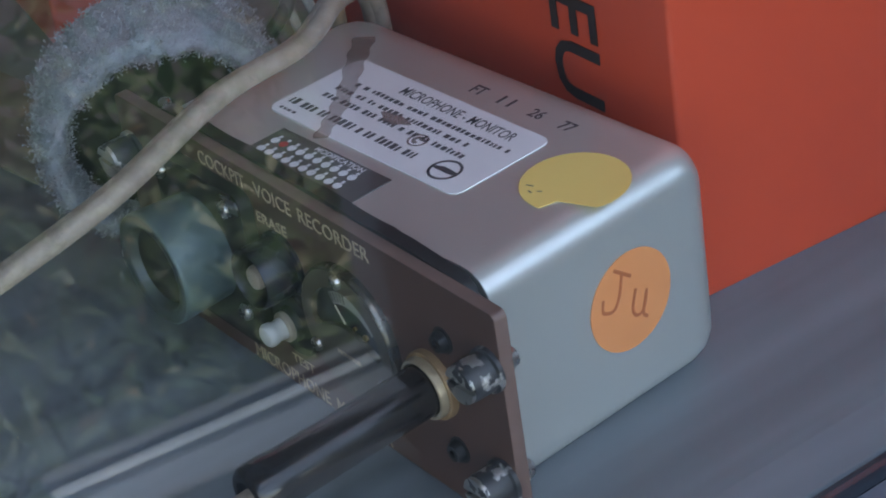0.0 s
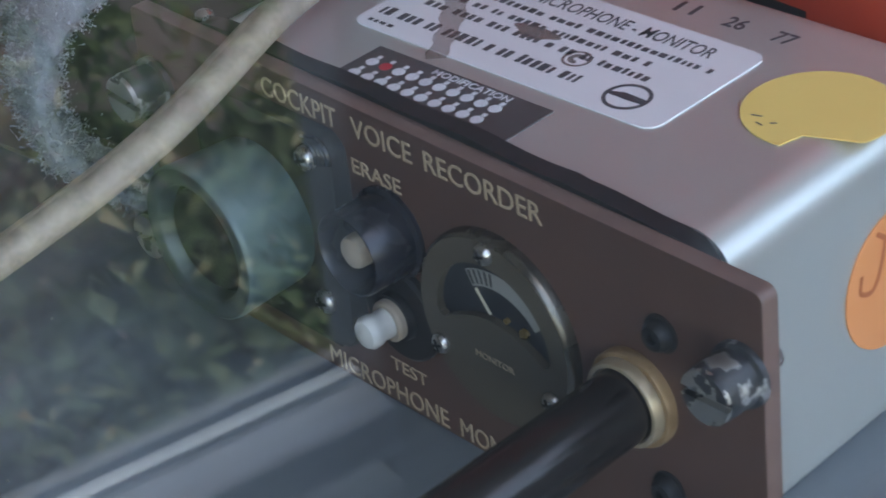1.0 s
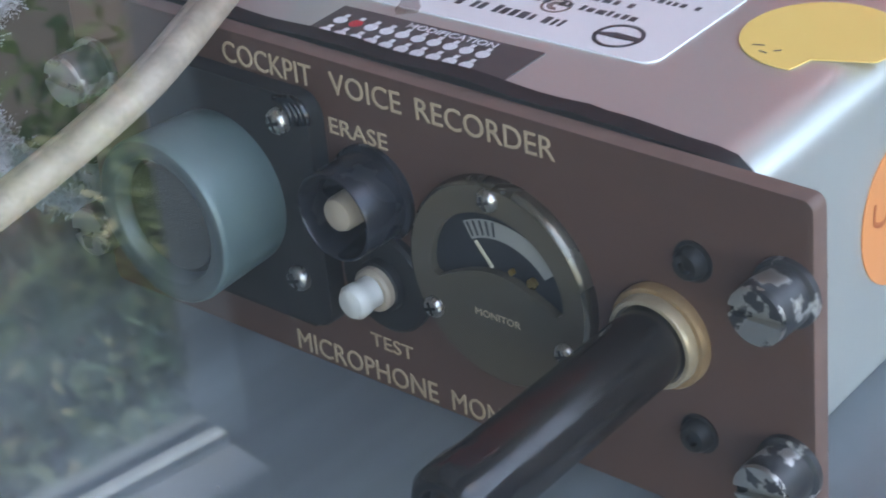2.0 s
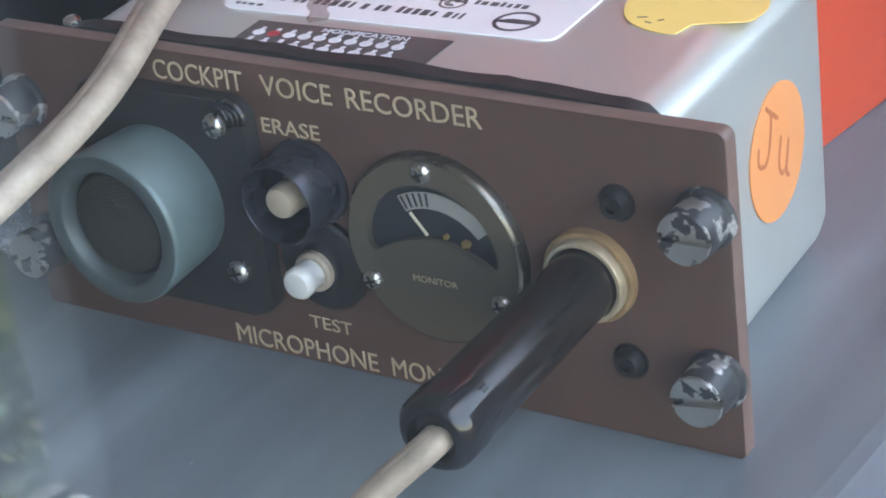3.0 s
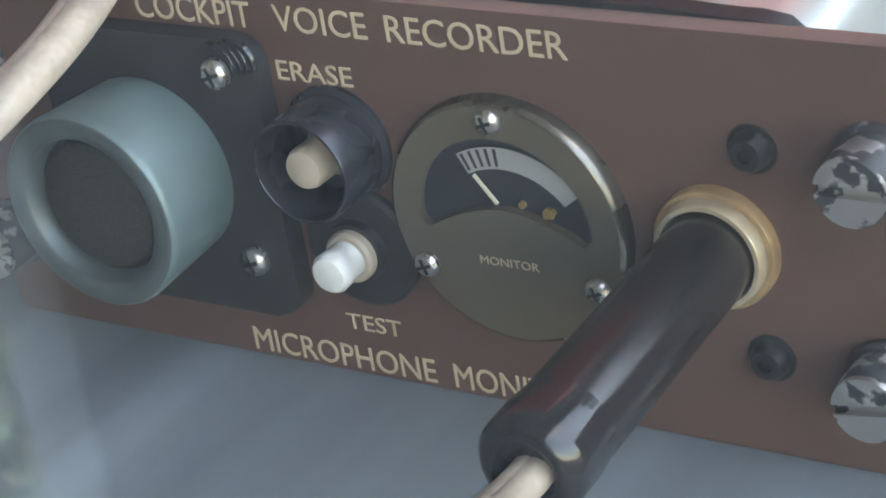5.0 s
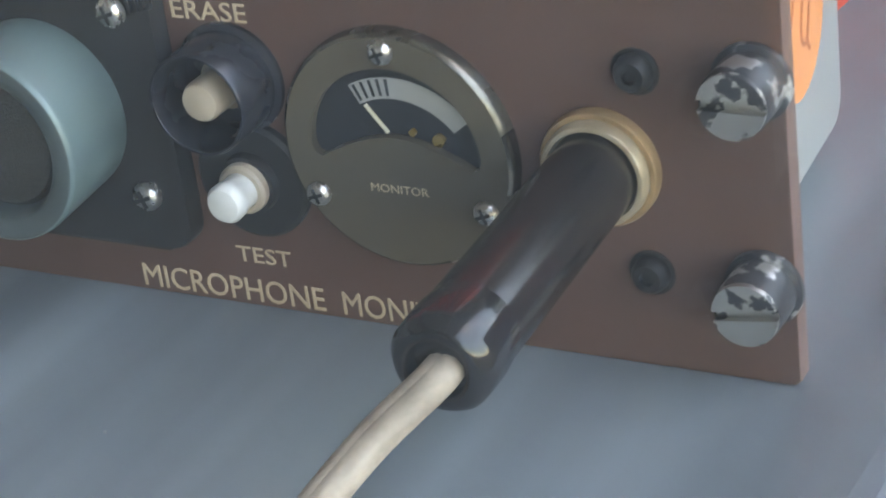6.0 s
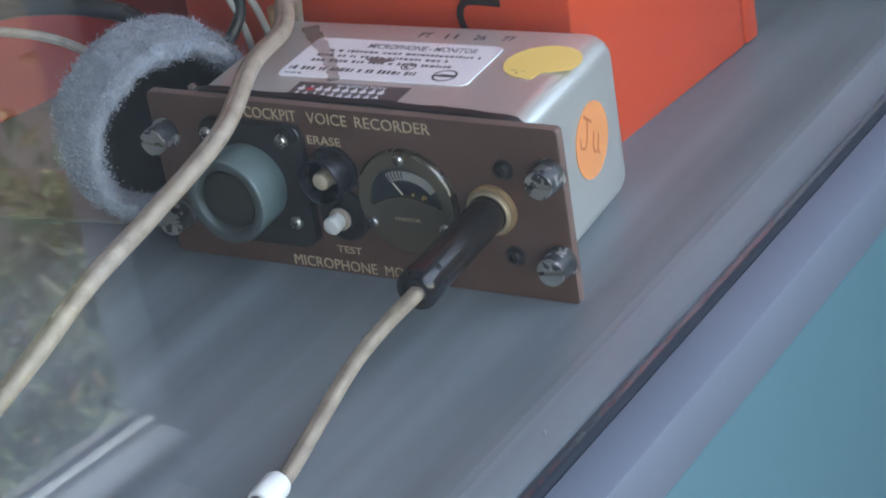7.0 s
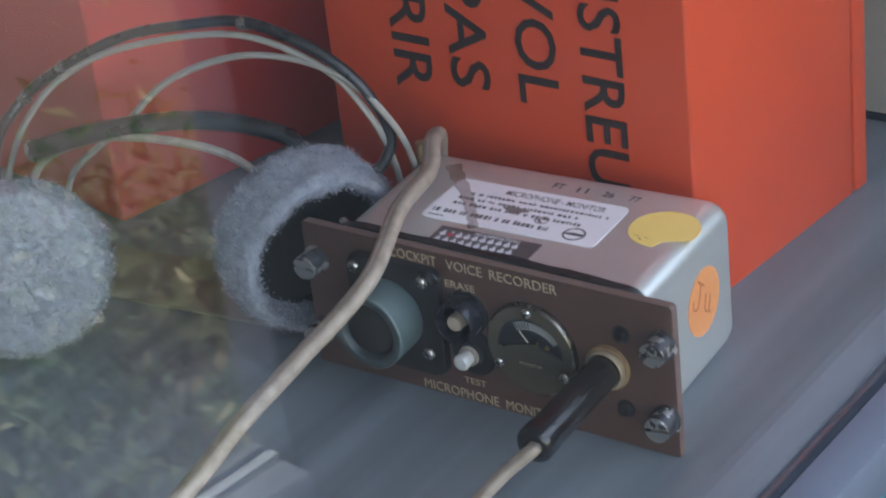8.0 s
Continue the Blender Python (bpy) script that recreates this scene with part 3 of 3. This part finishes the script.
bm = lathe(bmesh.new(), [(0.0134, 0), (0.0135, 0.0010), (0.0142, 0.0134), (0.0141, 0.0141), (0.0138, 0.0144)], SP, 56)
housing = part("speaker_housing", bm, M_SPEAKER, unit, "blue-grey anodised round housing")
bm = lathe(bmesh.new(), [(0.0138, 0.0144), (0.0134, 0.0146), (0.0110, 0.0143), (0.0107, 0.0140), (0.0104, 0.0118), (0.0100, 0.0112)], SP, 56)
part("rim", bm, M_SPEAKER_RIM, housing)
bm = lathe(bmesh.new(), [(0.0101, 0.0113), (0.0094, 0.0108), (0.0092, 0.0122), (0.0086, 0.0126), (0, 0.0127)], SP, 48)
part("grille", bm, M_GRILLE, housing, "dark fine mesh grille")

# erase button in its guard collar, and the test button
ER = front(-0.0060, 0.0362)
bm = lathe(bmesh.new(), [(0.0082, 0), (0.0082, 0.0008), (0.0074, 0.0012), (0.0074, 0.0092), (0.0072, 0.0095), (0.0069, 0.0095), (0.0067, 0.0091), (0.0067, 0.0008), (0, 0.0008)], ER, 44)
collar = part("button_guard", bm, M_COLLAR, unit, "dark blue-black round button guard")
bm = lathe(bmesh.new(), [(0.0038, 0.0008), (0.0038, 0.002), (0.0029, 0.0026), (0.0029, 0.0078), (0.0026, 0.0086), (0.0015, 0.009), (0, 0.0091)], ER, 28)
part("erase_button", bm, M_CREAM, unit, "cream plastic push button")
TE = front(-0.0048, 0.0212)
bm = lathe(bmesh.new(), [(0.0088, 0), (0.0088, 0.0011), (0.0082, 0.0016), (0.0045, 0.0016), (0.0043, 0.003), (0, 0.003)], TE, 40)
part("button_base", bm, M_BLACK_MATT, unit, "black round button base")
bm = lathe(bmesh.new(), [(0.0026, 0.003), (0.0026, 0.0046), (0.0025, 0.0064), (0.0028, 0.0069), (0.0029, 0.0084), (0.0024, 0.0092), (0.0012, 0.0096), (0, 0.0097)], TE, 28)
part("test_button", bm, M_WHITE, unit, "white plastic push button")
bm = lathe(bmesh.new(), [(0.0037, 0.0029), (0.0037, 0.0041), (0.0033, 0.0045), (0.0027, 0.0045)], TE, 28)
part("button_collar", bm, M_CREAM, unit, "tan discoloured button collar")

# meter
MX, MZ = 0.0193, 0.0286
MT = front(MX, MZ)
bm = lathe(bmesh.new(), [(0.0173, 0), (0.0173, 0.0010), (0.0171, 0.0017), (0.0168, 0.0022), (0.0164, 0.0024)], MT, 64)
rim = part("meter_rim", bm, M_METER_RIM, unit, "dull rounded metal meter rim")
bm = bmesh.new()
outer = disc_outline(0.0165, n=64)
win = [(0.0127 * math.cos(radians(a)), -0.0001 + 0.0122 * math.sin(radians(a))) for a in range(6, 175, 6)]
win += [(-0.0127, 0.0001), (-0.0123, -0.0011), (-0.0113, -0.0016), (-0.0103, -0.0011)] + [(-0.0095 + 0.019 * k / 10, -0.0006 + 0.0028 * math.sin(math.pi * k / 10)) for k in range(11)] + [(0.0103, -0.0011), (0.0113, -0.0016), (0.0123, -0.0011), (0.0127, 0.0001)]
ov = [bm.verts.new(MT @ Vector((x, y, 0.0024))) for x, y in outer]
wv = [bm.verts.new(MT @ Vector((x, y, 0.0024))) for x, y in win]
es = [bm.edges.new((l[i], l[(i + 1) % len(l)])) for l in (ov, wv) for i in range(len(l))]
bmesh.ops.triangle_fill(bm, use_beauty=True, edges=es)
wl = [bm.verts.new(MT @ Vector((x, y, 0.0010))) for x, y in win]
for i in range(len(wv)):
    bm.faces.new([wv[i], wv[(i + 1) % len(wv)], wl[(i + 1) % len(wv)], wl[i]])
face = part("meter_face", bm, M_METER, unit, "khaki brown meter cover with a curved window")
bm = slab(bmesh.new(), win, MT @ pose(0, 0, 0.0004), 0.0006)
dial = part("dial", bm, M_DIAL, unit, "black meter dial with a grey scale")
D = MT @ pose(0, -0.0035, 0.001)
part("scale_arc", slab(bmesh.new(), arc_band(0.0108, 0.0138, 38, 118, 26), D, 0.0001), M_SCALE, dial)
bm = bmesh.new()
for k in range(5):
    a = 92 + k * 5.5
    slab(bm, arc_band(0.0112, 0.0136, a, a + 2.0, 4), D @ pose(0, 0, 0.0001), 0.00006)
part("scale_marks", bm, M_DIAL, dial)
part("needle", box(bmesh.new(), -0.00026, 0.00026, 0.0, 0.0048, 0.0002, 0.0004, m=MT @ pose(-0.0012, 0.0024, 0.001, 0, 0, 38)), M_NEEDLE, dial)
for x, y, r in ((0.0025, 0.0028, 0.0005), (0.0063, 0.0020, 0.0009)):
    part("stop_pin", lathe(bmesh.new(), [(r, 0.001), (r, 0.0016), (0, 0.0018)], MT @ pose(x, y, 0), 12), M_GOLD, dial)
writing("meter_word", "MONITOR", 0.0087, 0.0012, front(MX - 0.0044, MZ - 0.0060, -0.00238), M_INK, face, 0.0001, 0.0, "small cream printed word")
for a in (90, 210, 330):
    phillips(front(MX + 0.0146 * math.cos(radians(a)), MZ + 0.0146 * math.sin(radians(a)), -0.0022), 0.0018, face)

# jack socket
JK = front(0.0481, 0.0290)
bm = lathe(bmesh.new(), [(0.0081, 0), (0.0081, 0.0014), (0.0079, 0.0018), (0.0073, 0.0019), (0.0071, 0.0017), (0, 0.0012)], JK, 44)
ring = part("jack_ring", bm, M_BRASS, unit, "tarnished brass jack socket ring")
bm = lathe(bmesh.new(), [(0.0072, 0.0016), (0.0071, 0.0034), (0.0069, 0.0037), (0.0063, 0.0037), (0.0061, 0.0033), (0.0061, 0.0013)], JK, 44)
part("inner_ring", bm, M_PALE_BRASS, ring, "pale worn metal inner ring")

# stickers and labels on the case
TOP = 0.0560
label_m = pose(-0.0045, 0.0372, TOP, 0, 0, 3.0)
bm = slab(bmesh.new(), rounded_rect(-0.0335, 0.0335, -0.0145, 0.0145, 0.0028), label_m, 0.00025)
silver = part("maker_label", bm, M_LABEL, unit, "silver maker's label with dark print")


def lm(x, y):
    return label_m @ pose(x, y, 0.00026)


for words, x, y, w, h in (("MICROPHONE - MONITOR", -0.0125, 0.0083, 0.0385, 0.0034),):
    writing("printed_words", words, w, h, lm(x, y), M_PRINT, silver, 0.00006, 0.004)
rnd = random.Random(5)
for y, x0, x1, h in ((0.0045, -0.024, 0.030, 0.0016), (0.0008, -0.027, 0.020, 0.0017), (-0.0032, -0.027, 0.023, 0.0019), (-0.0098, -0.0315, 0.0135, 0.0028), (-0.0128, -0.031, -0.0245, 0.0010)):
    x = x0
    bm = bmesh.new()
    while x < x1:
        w = rnd.uniform(0.0006, 0.0015)
        box(bm, x, x + w, y, y + h * rnd.uniform(0.75, 1), 0, 0.00006, m=lm(0, 0))
        x += w + rnd.choice((0.0005, 0.0006, 0.0018))
    part("print_line", bm, M_PRINT, silver)
bm = slab(bmesh.new(), arc_band(0.0034, 0.0041, 0, 359, 40), lm(0.0235, -0.0085), 0.00006)
slab(bm, [(-0.0041, -0.0003), (-0.001, 0.0009), (0.0041, 0.0006), (0.0041, -0.0006), (0.001, -0.0009), (-0.0041, -0.0008)], lm(0.0235, -0.0085), 0.00008)
part("round_mark", bm, M_PRINT, silver)
bm = slab(bmesh.new(), arc_band(0.0021, 0.0026, 0, 359, 30), lm(0.0085, -0.0035), 0.00006)
slab(bm, arc_band(0.0006, 0.0016, 20, 300, 20), lm(0.0085, -0.0035), 0.00006)
part("inspection_stamp", bm, M_BROWN_MARK, silver)
bm = slab(bmesh.new(), [(0.0045 * math.cos(a) * (1 + 0.3 * math.sin(3 * a)), 0.002 * math.sin(a)) for a in [i * 0.2618 for i in range(24)]], lm(-0.0035, -0.0005), 0.00005)
part("smudge", bm, M_BROWN_MARK, silver)

grid_m = pose(-0.0058, 0.0128, TOP, 0, 0, 3.0)
bm = slab(bmesh.new(), [(-0.0195, -0.006), (0.0195, -0.006), (0.0195, 0.006), (-0.0195, 0.006)], grid_m, 0.0002)
grid = part("modification_label", bm, M_LABEL_DARK, unit, "dark modification label with rows of pale dots")
writing("printed_words", "MODIFICATION", 0.017, 0.0016, grid_m @ pose(-0.0055, 0.0038, 0.0002), M_DOT, grid, 0.00006, 0.002)
for r in range(2):
    for k in range(10):
        at = grid_m @ pose(-0.0165 + 0.0031 * k, 0.0012 - 0.0042 * r, 0.0002)
        part("dot", slab(bmesh.new(), disc_outline(0.00115, n=16), at, 0.00008), M_RED_DOT if (r == 0 and k == 1) else M_DOT, grid)
bm = bmesh.new()
for k in range(10):
    for r in range(2):
        box(bm, -0.0169 + 0.0031 * k, -0.0161 + 0.0031 * k, 0.0025 - 0.0042 * r, 0.0034 - 0.0042 * r, 0.0002, 0.00027, m=grid_m)
part("dot_numbers", bm, M_DOT, grid)

# translucent, blotchy brown streak running across the label
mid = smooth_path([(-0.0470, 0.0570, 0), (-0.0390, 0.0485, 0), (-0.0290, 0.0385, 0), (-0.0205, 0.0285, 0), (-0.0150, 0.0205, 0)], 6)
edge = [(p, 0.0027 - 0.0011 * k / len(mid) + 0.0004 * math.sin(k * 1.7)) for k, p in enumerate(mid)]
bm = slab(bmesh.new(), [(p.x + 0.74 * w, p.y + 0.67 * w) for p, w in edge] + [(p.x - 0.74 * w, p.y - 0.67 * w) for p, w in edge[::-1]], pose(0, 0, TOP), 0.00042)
part("brown_streak", bm, M_BROWN_MARK, unit, "faint brown streak")

# stamped figures along the back of the top, as plain marks
for words, x in (("FT", -0.0021), ("11", 0.0072), ("26", 0.0174), ("77", 0.0272)):
    writing("stamped_figures", words, 0.0040, 0.0036, SKEW @ pose(x, 0.0563, TOP, 0, 0, 1), M_PRINT, unit, 0.00008, 0.012, "dark stamped figures")

ell = [(0.0122 * math.cos(a), 0.0122 * math.sin(a)) for a in [2 * math.pi * i / 48 for i in range(48)]]
ell = [(x, y) if not (x > 0.001 and y < -0.0082 + 0.25 * (x - 0.001)) else (x, -0.0082 + 0.25 * (x - 0.001)) for x, y in ell]
bm = slab(bmesh.new(), ell, pose(0.0456, 0.0450, TOP + 0.0001, 0, 0, 10), 0.0002)
yel = part("round_sticker", bm, M_YELLOW, unit, "round yellow paper sticker with a torn edge")
bm = bmesh.new()
for x, y, w, a in ((0.0385, 0.0372, 0.0018, 20), (0.0405, 0.0359, 0.0014, -10), (0.0425, 0.0369, 0.0011, 40)):
    box(bm, 0, w, 0, 0.0003, 0, 0.00035, m=pose(x, y, TOP + 0.00002, 0, 0, a))
part("pen_mark", bm, M_PRINT, yel)
bm = slab(bmesh.new(), disc_outline(0.0122, 0.0122, 48), SKEW @ pose(0.0604, 0.0431, 0.0303, 90, 0, 90), 0.0002)
orange = part("round_sticker", bm, M_ORANGE, unit, "round orange paper sticker with pen marks")
ON = SKEW @ pose(0.06062, 0.0431, 0.0305, 90, 0, 90) @ pose(0, 0, 0, 0, 0, -20) @ Matrix.Scale(1.22, 4)
bm = bmesh.new()
for pts in ([(-0.006, 0.0062), (-0.0012, 0.0046)], [(-0.0038, 0.0056), (-0.0034, 0.001), (-0.0042, -0.0016), (-0.0068, -0.0016), (-0.0074, 0.0008)],
            [(0.0006, 0.002), (0.0008, -0.002), (0.0024, -0.0034), (0.0038, -0.002), (0.0036, 0.0016)], [(0.0036, 0.001), (0.0038, -0.003), (0.0052, -0.004)]):
    tube(bm, [ON @ p for p in smooth_path([(a, b, 0) for a, b in pts], 5)], 0.00045, 5, 0.3, (1, 0, 0))
part("pen_mark", bm, M_PEN, orange)

# ---------------------------------------------------------------- plug and its lead
plug = thing("jack_plug", "glossy black jack plug with cream lead in a brass socket", "plug", (0.0481, -0.001, 0.0290))
PD = Vector((0.0008, -0.0472, -0.0013)).normalized()
PM = PD.to_track_quat("Z", "Y").to_matrix().to_4x4()
bm = lathe(bmesh.new(), [(0.0, 0.0), (0.0058, 0.0), (0.0059, 0.001), (0.0059, 0.012), (0.0060, 0.030), (0.00605, 0.0385)], PM, 44)
part("handle", bm, M_BLACK_SATIN, plug, "black plastic handle")
bm = lathe(bmesh.new(), [(0.00605, 0.0385), (0.0062, 0.0402), (0.0064, 0.0418), (0.0064, 0.0448), (0.0063, 0.0466), (0.0054, 0.0478), (0.0044, 0.0482), (0.0037, 0.0480), (0.0035, 0.0470), (0, 0.0470)], PM, 44)
part("collar", bm, M_BLACK, plug, "glossy black rounded collar")


def twin(bm, pts, r, off):
    """Two cores moulded side by side."""
    pts = [Vector(p) for p in pts]
    prev = Vector((0, 0, 1))
    a, b = [], []
    for i, p in enumerate(pts):
        t = (pts[min(i + 1, len(pts) - 1)] - pts[max(i - 1, 0)]).normalized()
        prev = (prev - t * prev.dot(t)).normalized()
        side = t.cross(prev)
        a.append(p + side * off)
        b.append(p - side * off)
    tube(bm, a, r, 10)
    tube(bm, b, r, 10)
    return bm


PO = Vector((0.0481, -0.001, 0.0290))
LEAD = [(0.0492, -0.0455, 0.0273), (0.0489, -0.0500, 0.0268), (0.0425, -0.0568, 0.0205), (0.0375, -0.0690, 0.0132), (0.0370, -0.0885, 0.0063), (0.0404, -0.1160, 0.0030), (0.0400, -0.1500, 0.0022), (0.0360, -0.1900, 0.0022)]
part("lead", twin(bmesh.new(), [p - PO for p in smooth_path(LEAD, 8)], 0.0020, 0.0005), M_CABLE, plug, "cream two-core lead")
bm = lathe(bmesh.new(), [(0.0030, 0), (0.0036, 0.0006), (0.0040, 0.0016), (0.0040, 0.0100), (0.0037, 0.0108), (0.0030, 0.011)], Matrix.Translation(Vector((0.0400, -0.1125, 0.0042)) - PO) @ pose(0, 0, 0, 92, 0, 2), 24)
part("sleeve", bm, M_SLEEVE, plug, "white plastic sleeve on the lead")

# ---------------------------------------------------------------- headset
HO = Vector((-0.13, 0.0, 0.0))
headset = thing("headset", "old headset with grey fleece ear cushions, black bands and cream cable", "headset", HO)


def local(pts):
    return [Vector(p) - HO for p in pts]


CORD = [(-0.0660, 0.0740, 0.0180), (-0.0655, 0.0735, 0.0450), (-0.0605, 0.0680, 0.0605), (-0.0530, 0.0538, 0.0656), (-0.0427, 0.0359, 0.0644), (-0.0353, 0.0071, 0.0654), (-0.0205, -0.0325, 0.0623), (-0.0222, -0.0695, 0.0533), (-0.0218, -0.1007, 0.0487), (-0.0249, -0.1259, 0.0384), (-0.0340, -0.1556, 0.0234), (-0.0500, -0.2000, 0.0025)]
part("cable", twin(bmesh.new(), local(smooth_path(CORD, 10)), 0.0026, 0.0008), M_CABLE, headset, "aged cream two-core cable")


def cushion(centre, axis, radius, thick, seed):
    """A round fleece cushion, open to the front, closed at the back, with short fibres."""
    rnd = random.Random(seed)
    m = Matrix.Translation(Vector(centre) - HO) @ Vector(axis).to_track_quat("Z", "Y").to_matrix().to_4x4()
    h = thick / 2
    prof = [(radius * 0.78, h * 0.3), (radius * 0.81, h * 0.85), (radius * 0.87, h * 1.03), (radius * 0.94, h * 0.98), (radius * 0.99, h * 0.7), (radius, 0.0), (radius * 0.985, -h * 0.55), (radius * 0.93, -h * 0.95), (radius * 0.8, -h * 1.15), (radius * 0.5, -h * 1.25), (0, -h * 1.3)]
    fine = [Vector((p[0], p[1], 0)) for p in smooth_path([(a, b, 0) for a, b in prof], 4)]
    bm = lathe(bmesh.new(), [(max(0, p.x), p.y) for p in fine[:-1]] + [(0, -h * 1.3)], m, 90)
    bm.normal_update()
    for v in bm.verts:
        v.co += v.normal * 0.0016 * noise.noise(v.co * 210) + v.normal * 0.0009 * noise.noise(v.co * 620)
    bm.normal_update()
    faces = [f for f in bm.faces]
    for f in rnd.choices(faces, [f.calc_area() for f in faces], k=48000):
        p = f.calc_center_median() + Vector((rnd.gauss(0, 0.0013), rnd.gauss(0, 0.0013), rnd.gauss(0, 0.0005)))
        d = (f.normal + Vector((rnd.gauss(0, 0.55), rnd.gauss(0, 0.55), rnd.gauss(0, 0.55) - 0.35))).normalized()
        s = d.cross(Vector((rnd.gauss(0, 1), rnd.gauss(0, 1), rnd.gauss(0, 1)))).normalized() * 0.00019
        ln = rnd.uniform(0.0006, 0.0017)
        a, b, c = bm.verts.new(p - s), bm.verts.new(p + s), bm.verts.new(p + d * ln)
        bm.faces.new([a, b, c]).material_index = 1
    me_ob = bpy.data.meshes.new("ear_cushion")
    bm.to_mesh(me_ob)
    bm.free()
    me_ob.shade_smooth()
    me_ob.materials.append(M_FLEECE)
    me_ob.materials.append(M_PILE)
    ob = new("ear_cushion", me_ob)
    ob.parent = headset
    ob["label"] = "grey fleece ear cushion"
    bm = lathe(bmesh.new(), [(radius * 0.82, h * 0.2), (radius * 0.8, -h * 0.1), (radius * 0.3, -h * 0.3), (0, -h * 0.25)], m, 40)
    part("earphone", bm, M_BLACK_MATT, ob, "black foam inside")
    return ob


cushion((-0.0875, 0.0200, 0.0365), (0.88, -0.42, -0.16), 0.0330, 0.026, 3)
cushion((-0.1770, -0.0370, 0.0335), (-0.62, 0.62, -0.25), 0.0315, 0.024, 4)

BAND_A = [(-0.1857, -0.0295, 0.0353), (-0.2099, -0.0094, 0.0589), (-0.2143, 0.0139, 0.0714), (-0.1936, 0.0193, 0.0868), (-0.1671, 0.0260, 0.1004), (-0.1402, 0.0323, 0.1067), (-0.1164, 0.0378, 0.1089), (-0.0902, 0.0441, 0.0984), (-0.0747, 0.0480, 0.0837), (-0.0693, 0.0510, 0.0630), (-0.0775, 0.0384, 0.0454)]
BAND_B = [(-0.2099, 0.0109, 0.0524), (-0.1897, 0.0171, 0.0595), (-0.1657, 0.0241, 0.0655), (-0.1428, 0.0309, 0.0685), (-0.1212, 0.0371, 0.0670), (-0.1046, 0.0420, 0.0604), (-0.0930, 0.0350, 0.0460)]
part("headband", tube(bmesh.new(), local(smooth_path(BAND_A, 8)), 0.0021, 10), M_BAND, headset, "slim black headband")
part("headband", tube(bmesh.new(), local(smooth_path(BAND_B, 8)), lambda u: 0.0042 - 0.0012 * u, 12), M_BAND, headset, "thick black headband pad")
for k, (a, b) in enumerate(((2, 3), (3, 2), (6, 5))):
    p, q = Vector(BAND_A[a]), Vector(BAND_A[b])
    d = (q - p).normalized()
    mid = p + d * (0.002 if k != 1 else 0.001)
    part("band_clip", tube(bmesh.new(), local([mid - d * 0.0016, mid + d * 0.0016]), 0.0026, 12), M_STEEL, headset, "small bright metal clip")
d = (Vector(BAND_B[0]) - Vector(BAND_B[1])).normalized()
part("band_end", tube(bmesh.new(), local([Vector(BAND_B[0]) - d * 0.0005, Vector(BAND_B[0]) + d * 0.0015]), 0.0044, 14), M_STEEL, headset, "bright metal band end")
WIRE_1 = [(-0.2101, -0.0118, 0.0284), (-0.2234, 0.0097, 0.0437), (-0.2114, 0.0129, 0.0652), (-0.1936, 0.0177, 0.0833), (-0.1663, 0.0247, 0.0967), (-0.1223, 0.0358, 0.1042), (-0.0906, 0.0439, 0.0932), (-0.0742, 0.0480, 0.0742), (-0.0690, 0.0519, 0.0538), (-0.0681, 0.0545, 0.0277)]
WIRE_2 = [(-0.2044, 0.0150, 0.0215), (-0.2001, 0.0198, 0.0408), (-0.1747, 0.0253, 0.0628), (-0.1525, 0.0298, 0.0831), (-0.1236, 0.0362, 0.0952), (-0.0976, 0.0420, 0.0952), (-0.0777, 0.0465, 0.0864), (-0.0652, 0.0507, 0.0696), (-0.0633, 0.0564, 0.0512), (-0.0648, 0.0621, 0.0271)]
WIRE_3 = [(-0.2051, -0.0067, 0.0192), (-0.2115, 0.0115, 0.0429), (-0.1904, 0.0175, 0.0568), (-0.1665, 0.0215, 0.0613), (-0.1443, 0.0281, 0.0594), (-0.1292, 0.0335, 0.0540), (-0.1096, 0.0347, 0.0444)]
for w in (WIRE_1, WIRE_2):
    part("wire", tube(bmesh.new(), local(smooth_path(w, 8)), 0.0013, 8), M_GREY_WIRE, headset, "thin beige wire")
part("wire", tube(bmesh.new(), local(smooth_path(WIRE_3, 8)), 0.0017, 8), M_CABLE, headset, "thin beige wire")
# connector on the wire behind the case
bm = tube(bmesh.new(), local([(-0.0632, 0.0605, 0.046), (-0.0626, 0.0600, 0.061)]), 0.0021, 12)
part("connector", bm, M_BRASS, headset, "brass connector on the wire")

# crumbs of dust on the shelf
rnd = random.Random(11)
bm = bmesh.new()
for k in range(26):
    x, y = rnd.uniform(-0.2, 0.1), rnd.uniform(-0.16, 0.0)
    r = rnd.uniform(0.00015, 0.0004)
    bmesh.ops.create_icosphere(bm, subdivisions=1, radius=r, matrix=Matrix.Translation((x, y, r * 0.7)))
bmesh.ops.create_icosphere(bm, subdivisions=1, radius=0.0007, matrix=Matrix.Translation((0.095, -0.066, 0.0005)))
tagged(part("dust_crumbs", bm, M_SCALE), "tiny grey crumbs of dust scattered on the shelf", "dust", kind="stuff")
